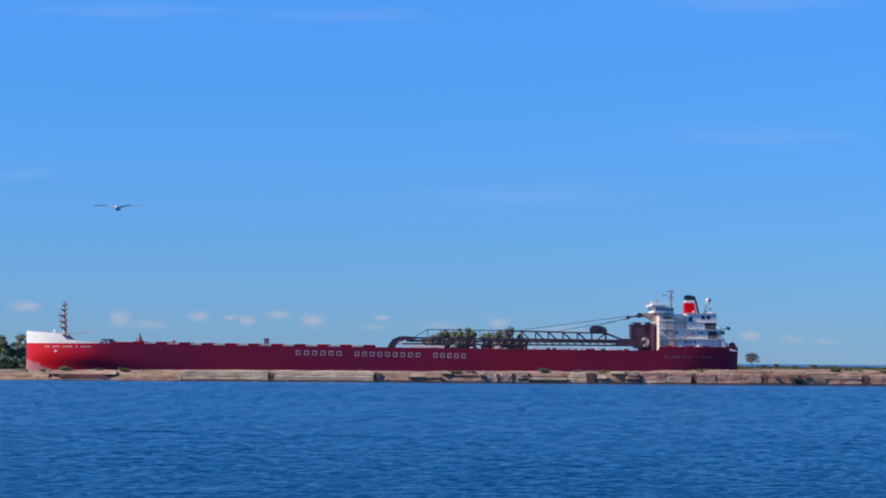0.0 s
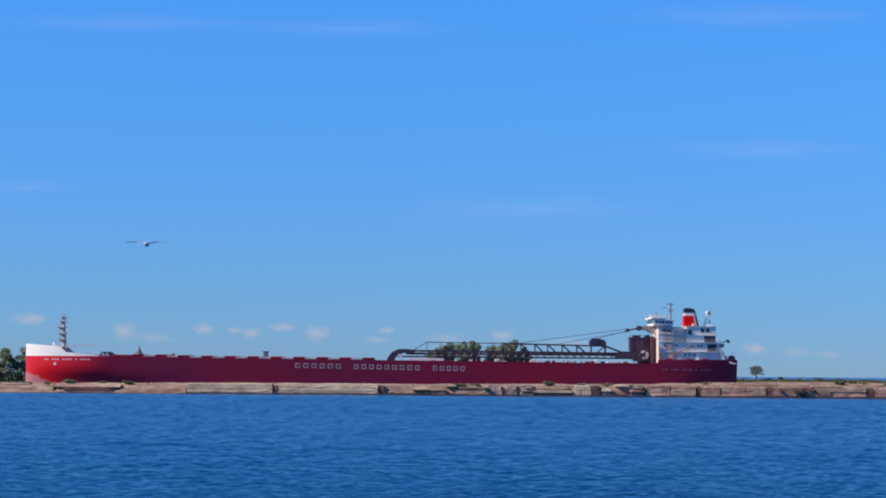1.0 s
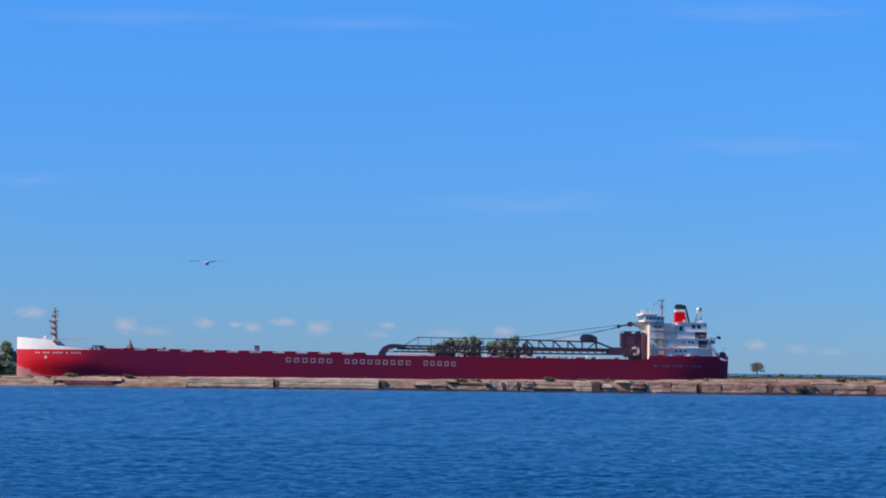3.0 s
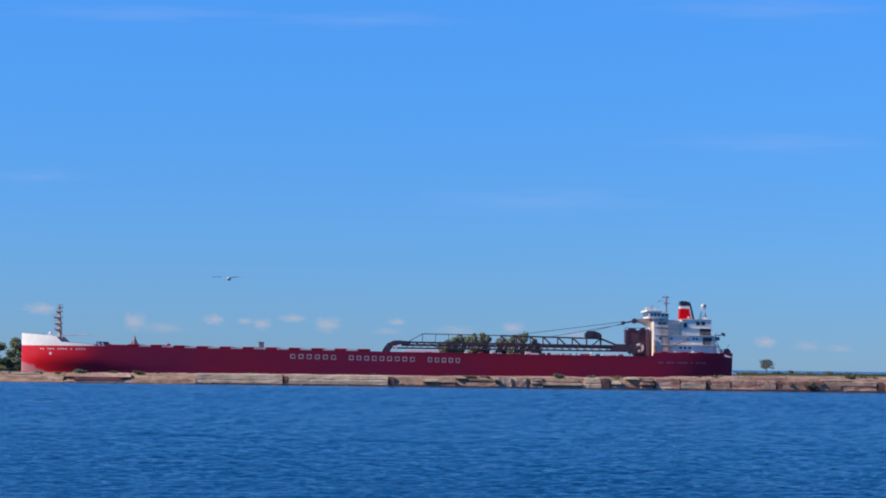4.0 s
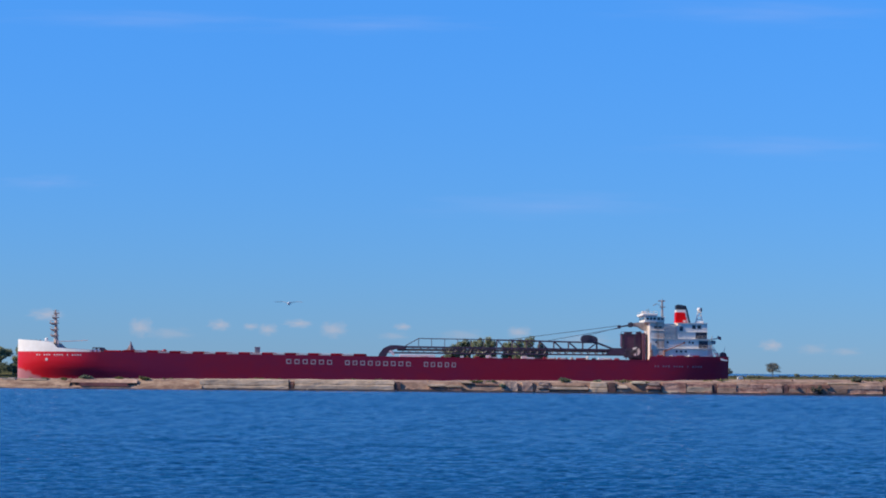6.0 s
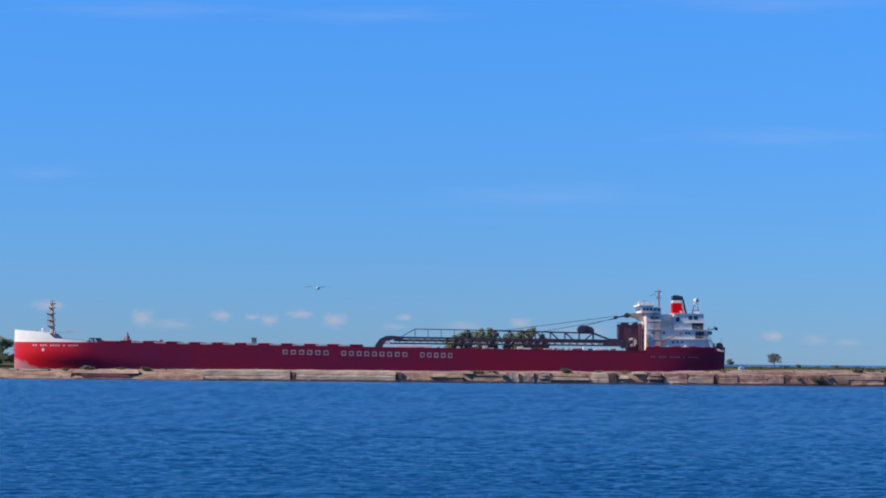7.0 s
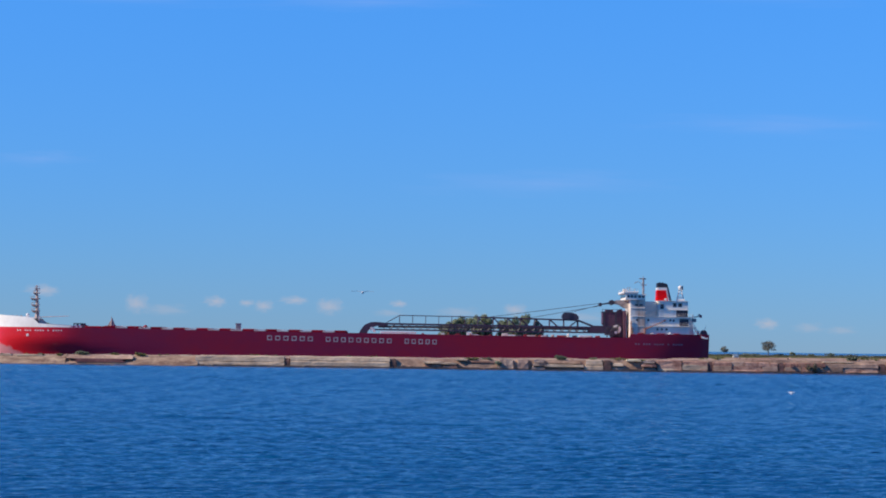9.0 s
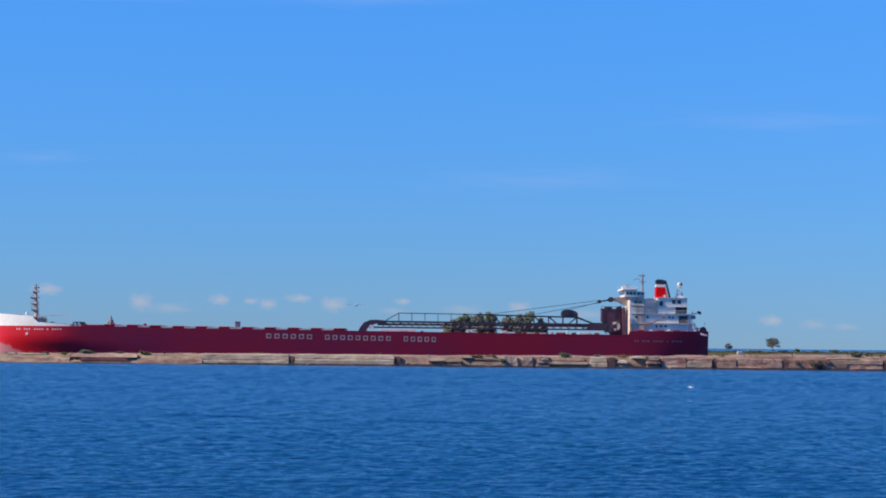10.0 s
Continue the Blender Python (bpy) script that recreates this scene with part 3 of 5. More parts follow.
def build_boom():
    bm = bmesh.new()
    prism(bm, [(115.9, 8.6), (116.3, 9.6), (117.6, 11.3), (119.6, 12.2), (121.5, 12.3), (124.5, 12.05), (124.5, 11.0), (121.5, 11.0), (119.6, 10.4), (118.6, 9.3), (118.4, 8.6)], -2.2, 2.2)
    boom = part("unloading_boom", bm, M_BOOM, SHIP, "long dark maroon self-unloading conveyor boom")

    def rail(z0, z1, x0, x1, h, name):
        b = bmesh.new()
        for y in (-2.1, 1.9):
            prism(b, [(x0, z0 - h), (x1, z1 - h), (x1, z1 + h), (x0, z0 + h)], y, y + 0.3)
        part(name, b, M_BOOM, boom)
    rail(11.75, 11.35, 123.5, 198.0, 0.28, "top_chord")
    rail(9.85, 9.75, 119.5, 198.0, 0.24, "bottom_chord")
    for y in (-1.95, 2.05):
        b = bmesh.new()
        x = 123.5
        while x < 196:
            bar(b, (x, y, 9.85), (x + 1.2, y, 11.6), 0.085, 4)
            bar(b, (x + 1.2, y, 11.6), (x + 2.4, y, 9.85), 0.085, 4)
            x += 2.4
        part("lattice", b, M_BOOM, boom)
    b = bmesh.new()
    box(b, 122, 197, -0.9, 0.9, 10.5, 11.2)
    part("conveyor_belt", b, M_DARK, boom)
    # walkway line and posts
    b = bmesh.new()
    for y in (-2.0, 2.0):
        bar(b, (128.8, y, 14.5), (158.0, y, 14.25), 0.12, 5)
        bar(b, (124.6, y, 12.1), (128.8, y, 14.5), 0.1, 5)
        for i in range(7):
            xx = 128.8 + 4.2 * i
            bar(b, (xx, y, 11.6), (xx, y, 14.5 - 0.036 * i), 0.1, 5)
    part("guard_frame", b, M_BOOM, boom)
    b = bmesh.new()
    top = lambda x: 14.25 - (x - 154) * 0.018
    for y in (-2.0, 2.0):
        bar(b, (154, y, 14.25), (186.1, y, top(186.1)), 0.22, 6)
        bar(b, (186.1, y, top(186.1)), (192.6, y, 11.2), 0.24, 6)
        xs = [154, 158.9, 163.5, 167.6, 172.3, 177.0, 181.6]
        for x0 in xs:
            bar(b, (x0, y, 11.5), (x0, y, top(x0)), 0.15, 5)
            if x0 < 181:
                bar(b, (x0, y, top(x0)), (x0 + 2.7, y, 11.5), 0.17, 5)
        bar(b, (186.1, y, 11.5), (186.1, y, top(186.1)), 0.18, 5)
        bar(b, (186.1, y, top(186.1)), (183.4, y, 11.5), 0.16, 5)
    part("heel_truss", b, M_BOOM, boom)
    b = bmesh.new()
    prism(b, [(181.3, 13.9), (180.9, 14.6), (181.1, 15.5), (181.9, 16.1), (183.4, 16.2), (184.6, 15.9), (185.6, 15.6), (186.3, 14.9), (186.3, 13.9)], -2.4, 2.4)
    bar(b, (182.6, -2.6, 15.1), (182.6, 2.6, 15.1), 1.05, 12)
    part("hoist_house", b, M_DARK, boom, "dark hoist winch housing")
    b = bmesh.new()
    bar(b, (120.4, -2.3, 9.9), (120.4, 2.3, 9.9), 0.5, 12)
    prism(b, [(119.3, 10.3), (119.9, 10.7), (121.3, 9.3), (120.8, 8.8)], -2.5, -2.25)
    part("head_pulley", b, M_WHITE, boom, "white head pulley and slanted scraper plate")
    b = bmesh.new()
    prism(b, [(189.0, 10.0), (198.5, 9.4), (198.5, 12.0), (191.0, 12.0)], -2.4, 2.4)
    part("boom_heel", b, M_BOOM, boom)
    # deck clutter under the boom
    rng = random.Random(8)
    for i in range(12):
        b = bmesh.new()
        x = 130 + 5.6 * i + rng.uniform(-1, 1)
        w, h = rng.uniform(0.7, 2.6), rng.uniform(0.35, 0.9)
        z = lerp(DECK, x)
        box(b, x, x + w, -11.2, -9.5, z - 0.4, z + h * 0.7, 0.06)
        part("deck_box", b, (M_PALE, M_DECK, M_WHITE, M_DECK)[i % 4], SHIP)
    # long white strip; the short white box at 150.4 stands for a bright gap
    for x, w, h, mat in ((122.8, 11.4, 0.75, M_WHITE), (150.4, 1.7, 0.9, M_WHITE)):
        b = bmesh.new()
        z = lerp(DECK, x)
        box(b, x, x + w, -4.4, -3.9, z - 0.4, z + h, 0.05)
        part("white_deck_strip", b, mat, SHIP, "white strip beside the boom")
    for x in (144.2, 151.2, 159.4, 172.0):
        b = bmesh.new()
        z = lerp(DECK, x)
        box(b, x, x + 0.55, -11.5, -11.0, z - 0.35, z + 0.35, 0.05)
        bar(b, (x + 0.27, -11.25, z + 0.3), (x + 0.27, -11.25, z + 0.7), 0.12, 6)
        part("deck_valve", b, M_ORANGE, SHIP, "orange deck valve")
    for x, w, h, mat in ((161.5, 2.2, 0.8, M_PALE), (164.6, 1.0, 0.5, M_DECK), (166.4, 1.6, 0.5, M_DARK), (169.0, 3.2, 0.35, M_PALE), (173.2, 1.2, 0.5, M_DECK), (175.4, 0.9, 0.5, M_DARK), (177.2, 1.0, 0.6, M_MAST),
                         (179.0, 2.4, 0.5, M_DECK), (182.2, 0.8, 1.0, M_WHITE), (184.0, 1.4, 0.5, M_DARK), (188.0, 2.4, 0.45, M_PALE), (191.2, 1.5, 0.5, M_DECK), (204.6, 2.0, 0.4, M_DECK), (208.6, 1.2, 0.4, M_PALE),
                         (210.8, 2.6, 0.3, M_DECK), (214.4, 0.9, 0.55, M_WHITE), (216.0, 2.2, 0.3, M_DECK)):
        b = bmesh.new()
        z = lerp(DECK, x)
        y = -9.2 if x < 202 else -11.1
        box(b, x, x + w, y, y + 0.8, z - 0.4, z + h, 0.12)
        box(b, x + 0.15, x + 0.45 * w, y - 0.12, y + 0.1, z - 0.3, z + 0.6 * h, 0.03)
        bar(b, (x + 0.7 * w, y - 0.05, z), (x + 0.7 * w, y - 0.05, z + h * 1.25), 0.1, 6)
        part("deck_winch", b, mat, SHIP)


build_boom()


def windows(parent, x0, x1, n, z0, z1, y, dark=None, name="window"):
    w = (x1 - x0) / n
    for i in range(n):
        b = bmesh.new()
        box(b, x0 + w * (i + 0.16), x0 + w * (i + 0.84), y - 0.05, y + 0.1, z0, z1, 0.03)
        part(name, b, dark or M_GLASS, parent)


def build_house():
    # bridge tower
    bm = bmesh.new()
    box(bm, 202.2, 206.9, -10.7, 10.7, 8.2, 20.2, 0.08)
    tower = part("bridge_tower", bm, M_TOWER, SHIP, "white bridge front tower, streaked with rust")
    bm = bmesh.new()
    for x0, x1, z in ((202.0, 207.0, 11.9), (202.0, 207.0, 15.0), (202.0, 207.0, 17.6)):
        box(bm, x0 + 0.4, x1, -10.85, 10.85, z - 0.08, z + 0.08)
    part("deck_edge", bm, M_HOUSE, tower)
    windows(tower, 203.4, 206.3, 2, 18.4, 18.9, -10.7)
    for x, z0, z1, r in ((202.5, 8.3, 13.6, 0.17), (203.0, 8.3, 11.6, 0.12)):
        bm = bmesh.new()
        bar(bm, (x, -10.95, z0), (x, -10.95, z1), r, 6)
        for i in range(3):
            z = z0 + (z1 - z0) * (0.15 + 0.35 * i)
            box(bm, x - 0.25, x + 0.25, -11.05, -10.6, z - 0.08, z + 0.08)
        part("pipe", bm, M_ORANGE, tower, "rusty pipe on the tower")
    bm = bmesh.new()
    box(bm, 200.6, 204.4, -11.2, 11.2, 20.2, 22.3, 0.06)
    box(bm, 204.4, 206.9, -11.1, 11.1, 20.2, 21.75, 0.06)
    wheel = part("wheelhouse", bm, M_HOUSE, SHIP, "white wheelhouse with a band of windows")
    bm = bmesh.new()
    box(bm, 199.9, 204.7, -11.6, 11.6, 22.25, 22.95, 0.12)
    box(bm, 204.7, 207.2, -11.35, 11.35, 21.75, 22.0, 0.06)
    part("roof", bm, M_HOUSE, wheel)
    windows(wheel, 201.0, 204.3, 3, 21.0, 21.75, -11.2)
    windows(wheel, 204.5, 206.8, 2, 20.95, 21.6, -11.1)
    for i in range(12):
        b = bmesh.new()
        y = -11.0 + i * 1.85
        box(b, 200.52, 200.65, y, y + 1.5, 21.0, 21.9)
        part("window", b, M_GLASS, wheel)
    for x, y, z in ((200.2, -10, 23.8), (201.6, -6, 24.4), (203.0, 4, 24.8), (204.2, -2, 24.0)):
        bm = bmesh.new()
        bar(bm, (x, y, 22.9), (x, y, z), 0.12, 5)
        part("aerial", bm, M_GREY, wheel)
    for y in (-11.8, 11.8):
        bm = bmesh.new()
        bar(bm, (200.0, y * 0.97, 23.6), (204.6, y * 0.97, 23.6), 0.04, 4)
        for i in range(5):
            bar(bm, (200.0 + 1.15 * i, y * 0.97, 22.9), (200.0 + 1.15 * i, y * 0.97, 23.6), 0.04, 4)
        part("roof_rail", bm, M_HOUSE, wheel)
    bm = bmesh.new()
    box(bm, 200.2, 201.4, -4.8, -3.4, 22.9, 23.9, 0.1)
    part("searchlight_box", bm, M_HOUSE, wheel)
    # radar mast
    bm = bmesh.new()
    bar(bm, (207.1, 0, 19), (207.1, 0, 27.6), 0.42, 7, 0.32)
    bar(bm, (205.8, 0, 27.3), (208.0, 0, 27.3), 0.2, 6)
    box(bm, 206.2, 208.1, -0.9, 0.9, 25.2, 25.4)
    bar(bm, (207.1, 0, 27.2), (207.1, 0, 28.2), 0.08, 5)
    bar(bm, (204.2, 0, 25.8), (205.4, 0, 26.4), 0.14, 5)
    bar(bm, (205.4, 0, 26.4), (207.1, 0, 25.4), 0.07, 5)
    part("radar_mast", bm, M_GREY, SHIP, "grey radar mast")
    # main house
    bm = bmesh.new()
    box(bm, 206.9, 221.0, -10.2, 10.2, 8.4, 15.0, 0.06)
    house = part("accommodation_house", bm, M_HOUSE, SHIP, "white accommodation house with portholes")
    bm = bmesh.new()
    for z in (11.9, 14.95):
        box(bm, 206.9, 222.4, -10.7, 10.7, z - 0.07, z + 0.09)
    part("deck_edge", bm, M_HOUSE, house)
    for z in (11.95, 15.0):
        bm = bmesh.new()
        for zz in (0.55, 1.05):
            bar(bm, (207, -10.65, z + zz), (222.2, -10.65, z + zz), 0.022, 4)
        for i in range(11):
            bar(bm, (207 + 1.5 * i, -10.65, z), (207 + 1.5 * i, -10.65, z + 1.05), 0.022, 4)
        part("railing", bm, M_HOUSE, house)
    for x, z in ((204.3, 13.9), (208.0, 13.9), (213.2, 13.8), (215.0, 13.9), (216.0, 13.8), (210.9, 11.0), (212.3, 11.0), (213.8, 11.0)):
        b = bmesh.new()
        y = -10.7 if x < 206.9 else -10.2
        bar(b, (x, y - 0.06, z), (x, y + 0.1, z), 0.36, 10)
        part("porthole", b, M_GLASS, tower if x < 206.9 else house)
    bm = bmesh.new()
    box(bm, 217.9, 220.8, -10.3, -10.1, 12.1, 14.4, 0.05)
    part("recess", bm, M_DARK, house, "dark open recess")
    bm = bmesh.new()
    box(bm, 206.9, 211.2, -5.5, 5.5, 15.0, 19.9, 0.06)
    part("upper_deckhouse", bm, M_HOUSE, SHIP)
    bm = bmesh.new()
    box(bm, 211.2, 220.6, -9.9, 9.9, 15.0, 20.0, 0.06)
    eng = part("engine_casing", bm, M_HOUSE, SHIP, "white engine casing below the funnel")
    bm = bmesh.new()
    box(bm, 211.0, 220.8, -10.2, 10.2, 17.15, 17.3)
    box(bm, 211.0, 220.8, -10.2, 10.2, 19.95, 20.1)
    part("deck_edge", bm, M_HOUSE, eng)
    windows(eng, 215.5, 218.9, 2, 18.2, 19.4, -9.9)
    b = bmesh.new()
    box(b, 211.8, 212.9, -9.98, -9.8, 17.5, 19.0)
    part("door", b, M_DARK, eng, "dark open doorway")
    b = bmesh.new()
    box(b, 216.9, 220.5, -10.0, -9.8, 14.9, 17.1)
    for i in range(7):
        box(b, 216.9, 220.5, -10.06, -9.95, 15.0 + i * 0.3, 15.06 + i * 0.3)
    part("louvre", b, M_DARK, eng, "dark ventilation louvre")
    # funnel
    bm = bmesh.new()
    prism(bm, [(211.3, 20.0), (215.4, 20.0), (214.5, 24.7), (211.4, 24.7)], -2.6, 2.6)
    bmesh.ops.bevel(bm, geom=bm.edges[:], offset=0.25, segments=2, affect="EDGES")
    funnel = part("funnel", bm, M_WHITE, SHIP, "funnel with red and white bands and a black top")
    bm = bmesh.new()
    prism(bm, [(211.2, 20.1), (215.1, 20.1), (214.35, 23.8), (211.3, 23.8)], -2.68, 2.68)
    bmesh.ops.bevel(bm, geom=bm.edges[:], offset=0.2, segments=2, affect="EDGES")
    part("red_panel", bm, M_FUNNEL, funnel, "bright red funnel panel")
    bm = bmesh.new()
    box(bm, 213.7, 214.4, -2.76, -2.6, 20.4, 21.1, 0.02)
    part("funnel_mark", bm, M_WHITE, funnel)
    bm = bmesh.new()
    prism(bm, [(211.35, 24.5), (214.95, 24.5), (214.6, 25.8), (211.4, 26.05)], -2.55, 2.55)
    bmesh.ops.bevel(bm, geom=bm.edges[:], offset=0.2, segments=2, affect="EDGES")
    part("cap", bm, M_BLACK, funnel, "black funnel top")
    bm = bmesh.new()
    prism(bm, [(215.45, 20.0), (216.1, 20.0), (215.0, 24.6), (214.55, 24.6)], -2.2, 2.2)
    part("aft_casing", bm, M_BLACK, funnel, "black funnel rear casing")
    for x, y in ((212.3, -1), (213.4, 0.8)):
        bm = bmesh.new()
        bar(bm, (x, y, 25.5), (x, y, 26.2), 0.3, 8)
        part("exhaust_pipe", bm, M_BLACK, funnel)
    # aft mast
    bm = bmesh.new()
    for y in (-0.9, 0.9):
        for x in (217.9, 220.2):
            bar(bm, (x, y, 20), (219.0 + (x - 219.0) * 0.3, y * 0.35, 23.9), 0.16, 5)
    for z, w in ((21.4, 0.95), (22.6, 0.65)):
        for y in (-1, 1):
            bar(bm, (219.0 - w, y * w * 0.8, z), (219.0 + w, y * w * 0.8, z), 0.12, 5)
            bar(bm, (219.0 + y * w, -w * 0.8, z), (219.0 + y * w, w * 0.8, z), 0.12, 5)
    box(bm, 217.9, 220.3, -2, 2, 20.0, 20.9, 0.1)
    box(bm, 218.3, 219.8, -0.7, 0.7, 23.7, 23.95, 0.04)
    aft = part("aft_mast", bm, M_WHITE, SHIP, "white lattice aft mast with a radar dome")
    bm = bmesh.new()
    ball(bm, (219.0, 0, 24.6), 0.72, 1, 1, 0.95)
    part("radar_dome", bm, M_WHITE, aft, smooth=True)
    bm = bmesh.new()
    box(bm, 219.5, 219.9, -0.5, 0.5, 23.9, 25.1, 0.05)
    part("light_box", bm, M_DARK, aft)
    # aft stairs, davits, winch
    bm = bmesh.new()
    prism(bm, [(221.0, 8.6), (222.7, 8.6), (222.3, 12.0), (221.8, 14.4), (221.0, 15.0)], -9.2, 9.2)
    part("aft_house", bm, M_HOUSE, SHIP)
    for y in (-8.6, 8.6):
        bm = bmesh.new()
        bar(bm, (221.6, y, 12), (222.2, y, 15.0), 0.16, 6)
        bar(bm, (222.2, y, 15.0), (223.9, y, 15.2), 0.16, 6)
        bar(bm, (223.9, y, 15.2), (224.2, y, 16.1), 0.12, 6)
        box(bm, 221.8, 223.4, y - 0.6, y + 0.6, 13.4, 14.6, 0.2)
        part("davit", bm, M_GREY, SHIP, "grey stern boat davit")
    bm = bmesh.new()
    box(bm, 224.8, 227.0, -9.0, -5.0, 8.4, 10.3, 0.3)
    bar(bm, (225.9, -9.1, 10.0), (225.9, -5.0, 10.0), 0.95, 10)
    bar(bm, (224.0, -8.4, 8.6), (224.0, -8.4, 10.7), 0.35, 8)
    part("mooring_winch", bm, M_DARK, SHIP, "dark mooring winch at the stern")
    bm = bmesh.new()
    y = -half_breadth(225.6, 8.4)
    prism(bm, [(224.6, 9.0), (225.2, 8.95), (226.1, 8.55), (226.9, 8.45), (226.9, 8.05), (225.8, 8.15), (225.0, 8.3)], y - 0.3, y + 0.9)
    part("fairlead", bm, M_HOUSE, SHIP)
    bm = bmesh.new()
    bar(bm, (226.2, 0, 8.4), (227.4, 0, 12.5), 0.07, 5)
    part("flagstaff", bm, M_HOUSE, SHIP)
    bm = bmesh.new()
    for i in range(4):
        z = 16.0 - 0.06 * i
        prism(bm, [(224.2 + 0.24 * i, z - 0.95), (224.45 + 0.24 * i, z - 1.05), (224.45 + 0.24 * i, z - 0.1), (224.2 + 0.24 * i, z)], -8.65 + 0.08 * (i % 2), -8.58 + 0.08 * (i % 2))
    part("ensign", bm, M_FLAG, SHIP, "small dark red ensign")
    # stern stair and rails
    bm = bmesh.new()
    for y in (-9.6, -8.5):
        bar(bm, (223.9, y, 9.5), (221.2, y, 13.9), 0.12, 5)
        bar(bm, (223.9, y, 10.5), (221.2, y, 14.9), 0.07, 5)
        for i in range(4):
            x, z = 223.9 - 0.9 * i, 9.5 + 1.47 * i
            bar(bm, (x, y, z), (x, y, z + 1.0), 0.06, 4)
    for i in range(14):
        x, z = 223.7 - 0.19 * i, 9.8 + 0.31 * i
        box(bm, x - 0.13, x + 0.13, -9.6, -8.5, z - 0.03, z + 0.03)
    part("stern_stair", bm, M_HOUSE, SHIP, "white inclined stair at the stern")
    for y in (-9.95, 9.6):
        bm = bmesh.new()
        for z in (10.0, 10.5):
            bar(bm, (220.9, y, z), (224.6, y, z), 0.05, 4)
        for i in range(5):
            bar(bm, (220.9 + 0.92 * i, y, 9.4), (220.9 + 0.92 * i, y, 10.5), 0.05, 4)
        part("stern_rail", bm, M_HOUSE, SHIP)
    # hopper and elevator
    bm = bmesh.new()
    prism(bm, [(194.0, 12.6), (195.0, 11.6), (200.3, 11.6), (200.3, 16.4), (194.0, 16.6)], -1.5, 5)
    hop = part("elevator_hopper", bm, M_RUST, SHIP, "dark purple-brown conveyor hopper housing")
    bm = bmesh.new()
    prism(bm, [(197.2, 8.0), (200.6, 8.0), (200.6, 12.4), (200.2, 12.4), (200.2, 11.7), (194.8, 11.7), (195.6, 10.4)], -1, 5)
    box(bm, 193.8, 200.6, -1.7, 5.2, 16.3, 16.55)
    for x in (193.9, 195.5, 197.1, 198.7, 200.3):
        bar(bm, (x, -1.6, 16.5), (x, -1.6, 17.3), 0.07, 4)
    bar(bm, (193.9, -1.6, 17.2), (200.3, -1.6, 17.2), 0.06, 4)
    box(bm, 194.3, 194.8, -1.65, -1.4, 12.4, 16.3)
    box(bm, 198.0, 198.4, -1.65, -1.4, 11.8, 16.3)
    part("hopper_leg", bm, M_DARK, hop)
    bm = bmesh.new()
    arc = [radians(-110 + 30 * i) for i in range(9)]
    ring = [(198.4 + 1.5 * math.cos(q), 10.9 + 1.45 * math.sin(q)) for q in arc]
    ring += [(198.0 + 0.75 * math.cos(q), 10.9 + 0.7 * math.sin(q)) for q in reversed(arc)]
    for a in range(8):
        prism(bm, [ring[a], ring[a + 1], ring[16 - a], ring[17 - a]], -3.5, -2.4)
    bmesh.ops.remove_doubles(bm, verts=bm.verts[:], dist=0.001)
    chute = part("chute_shield", bm, M_HOUSE, SHIP, "white curved chute shield beside the hopper")
    bm = bmesh.new()
    bar(bm, (197.8, -3.3, 10.9), (197.8, -0.8, 10.9), 0.8, 12)
    part("drum", bm, M_DARK, chute)
    # drive frame below the shield and the elevator trunk beside the tower
    bm = bmesh.new()
    prism(bm, [(194.6, 9.0), (200.4, 9.0), (200.4, 10.3), (198.6, 10.0), (196.4, 10.7), (195.2, 11.6)], -3.0, -1.2)
    for x in (195.4, 197.0, 199.6):
        box(bm, x - 0.15, x + 0.15, -3.1, -2.7, 8.4, 10.6)
    bar(bm, (195.2, -3.05, 11.6), (199.8, -3.05, 8.8), 0.14, 5)
    bar(bm, (196.4, -3.7, 10.3), (199.9, -3.7, 12.5), 0.16, 5)
    bar(bm, (198.7, -3.7, 9.4), (198.9, -3.7, 13.0), 0.14, 5)
    part("drive_frame", bm, M_DARK, hop)
    bm = bmesh.new()
    box(bm, 200.5, 201.5, -4.0, 4.0, 8.2, 16.9, 0.08)
    for z in (10.6, 12.8, 15.0):
        box(bm, 200.4, 201.6, -4.1, 4.1, z, z + 0.2)
    part("elevator_trunk", bm, M_RUST, hop, "dark purple-brown elevator trunk")
    bm = bmesh.new()
    box(bm, 195.0, 197.4, -1.2, 3.5, 16.5, 17.15, 0.08)
    prism(bm, [(198.4, 16.4), (200.2, 16.4), (200.2, 17.5), (199.2, 17.3)], -1.0, 3.0)
    part("drive_housing", bm, M_RUST, hop)
    # kingpost arm and cables
    bm = bmesh.new()
    prism(bm, [(196.6, 19.2), (196.9, 19.9), (199.0, 20.3), (202.2, 20.2), (202.2, 17.5), (200.6, 17.9), (199.2, 18.8)], -1.2, 1.2)
    arm = part("topping_arm", bm, M_TRIPOD, SHIP, "pale grey bracket holding the boom cables")
    bm = bmesh.new()
    prism(bm, [(193.2, 18.6), (193.2, 19.0), (197.2, 19.8), (197.2, 19.2)], -0.9, 0.9)
    part("link_bar", bm, M_DARK, arm)
    for x, z, r in ((193.3, 18.8, 0.6), (196.9, 19.5, 0.85)):
        b = bmesh.new()
        bar(b, (x, -1.6, z), (x, 1.6, z), r, 10)
        part("sheave", b, M_DARK, arm)
    for y in (-1.1, 1.1):
        for x0, z0, x1, z1 in ((193.2, 19.2, 158.0, 14.4), (193.2, 18.4, 170.0, 14.1), (193.4, 18.7, 184.0, 16.2)):
            bm = bmesh.new()
            bar(bm, (x0, y, z0), (x1, y, z1), 0.07, 4)
            part("hoist_cable", bm, M_DARK, SHIP)
    # hose crane on the house side
    bm = bmesh.new()
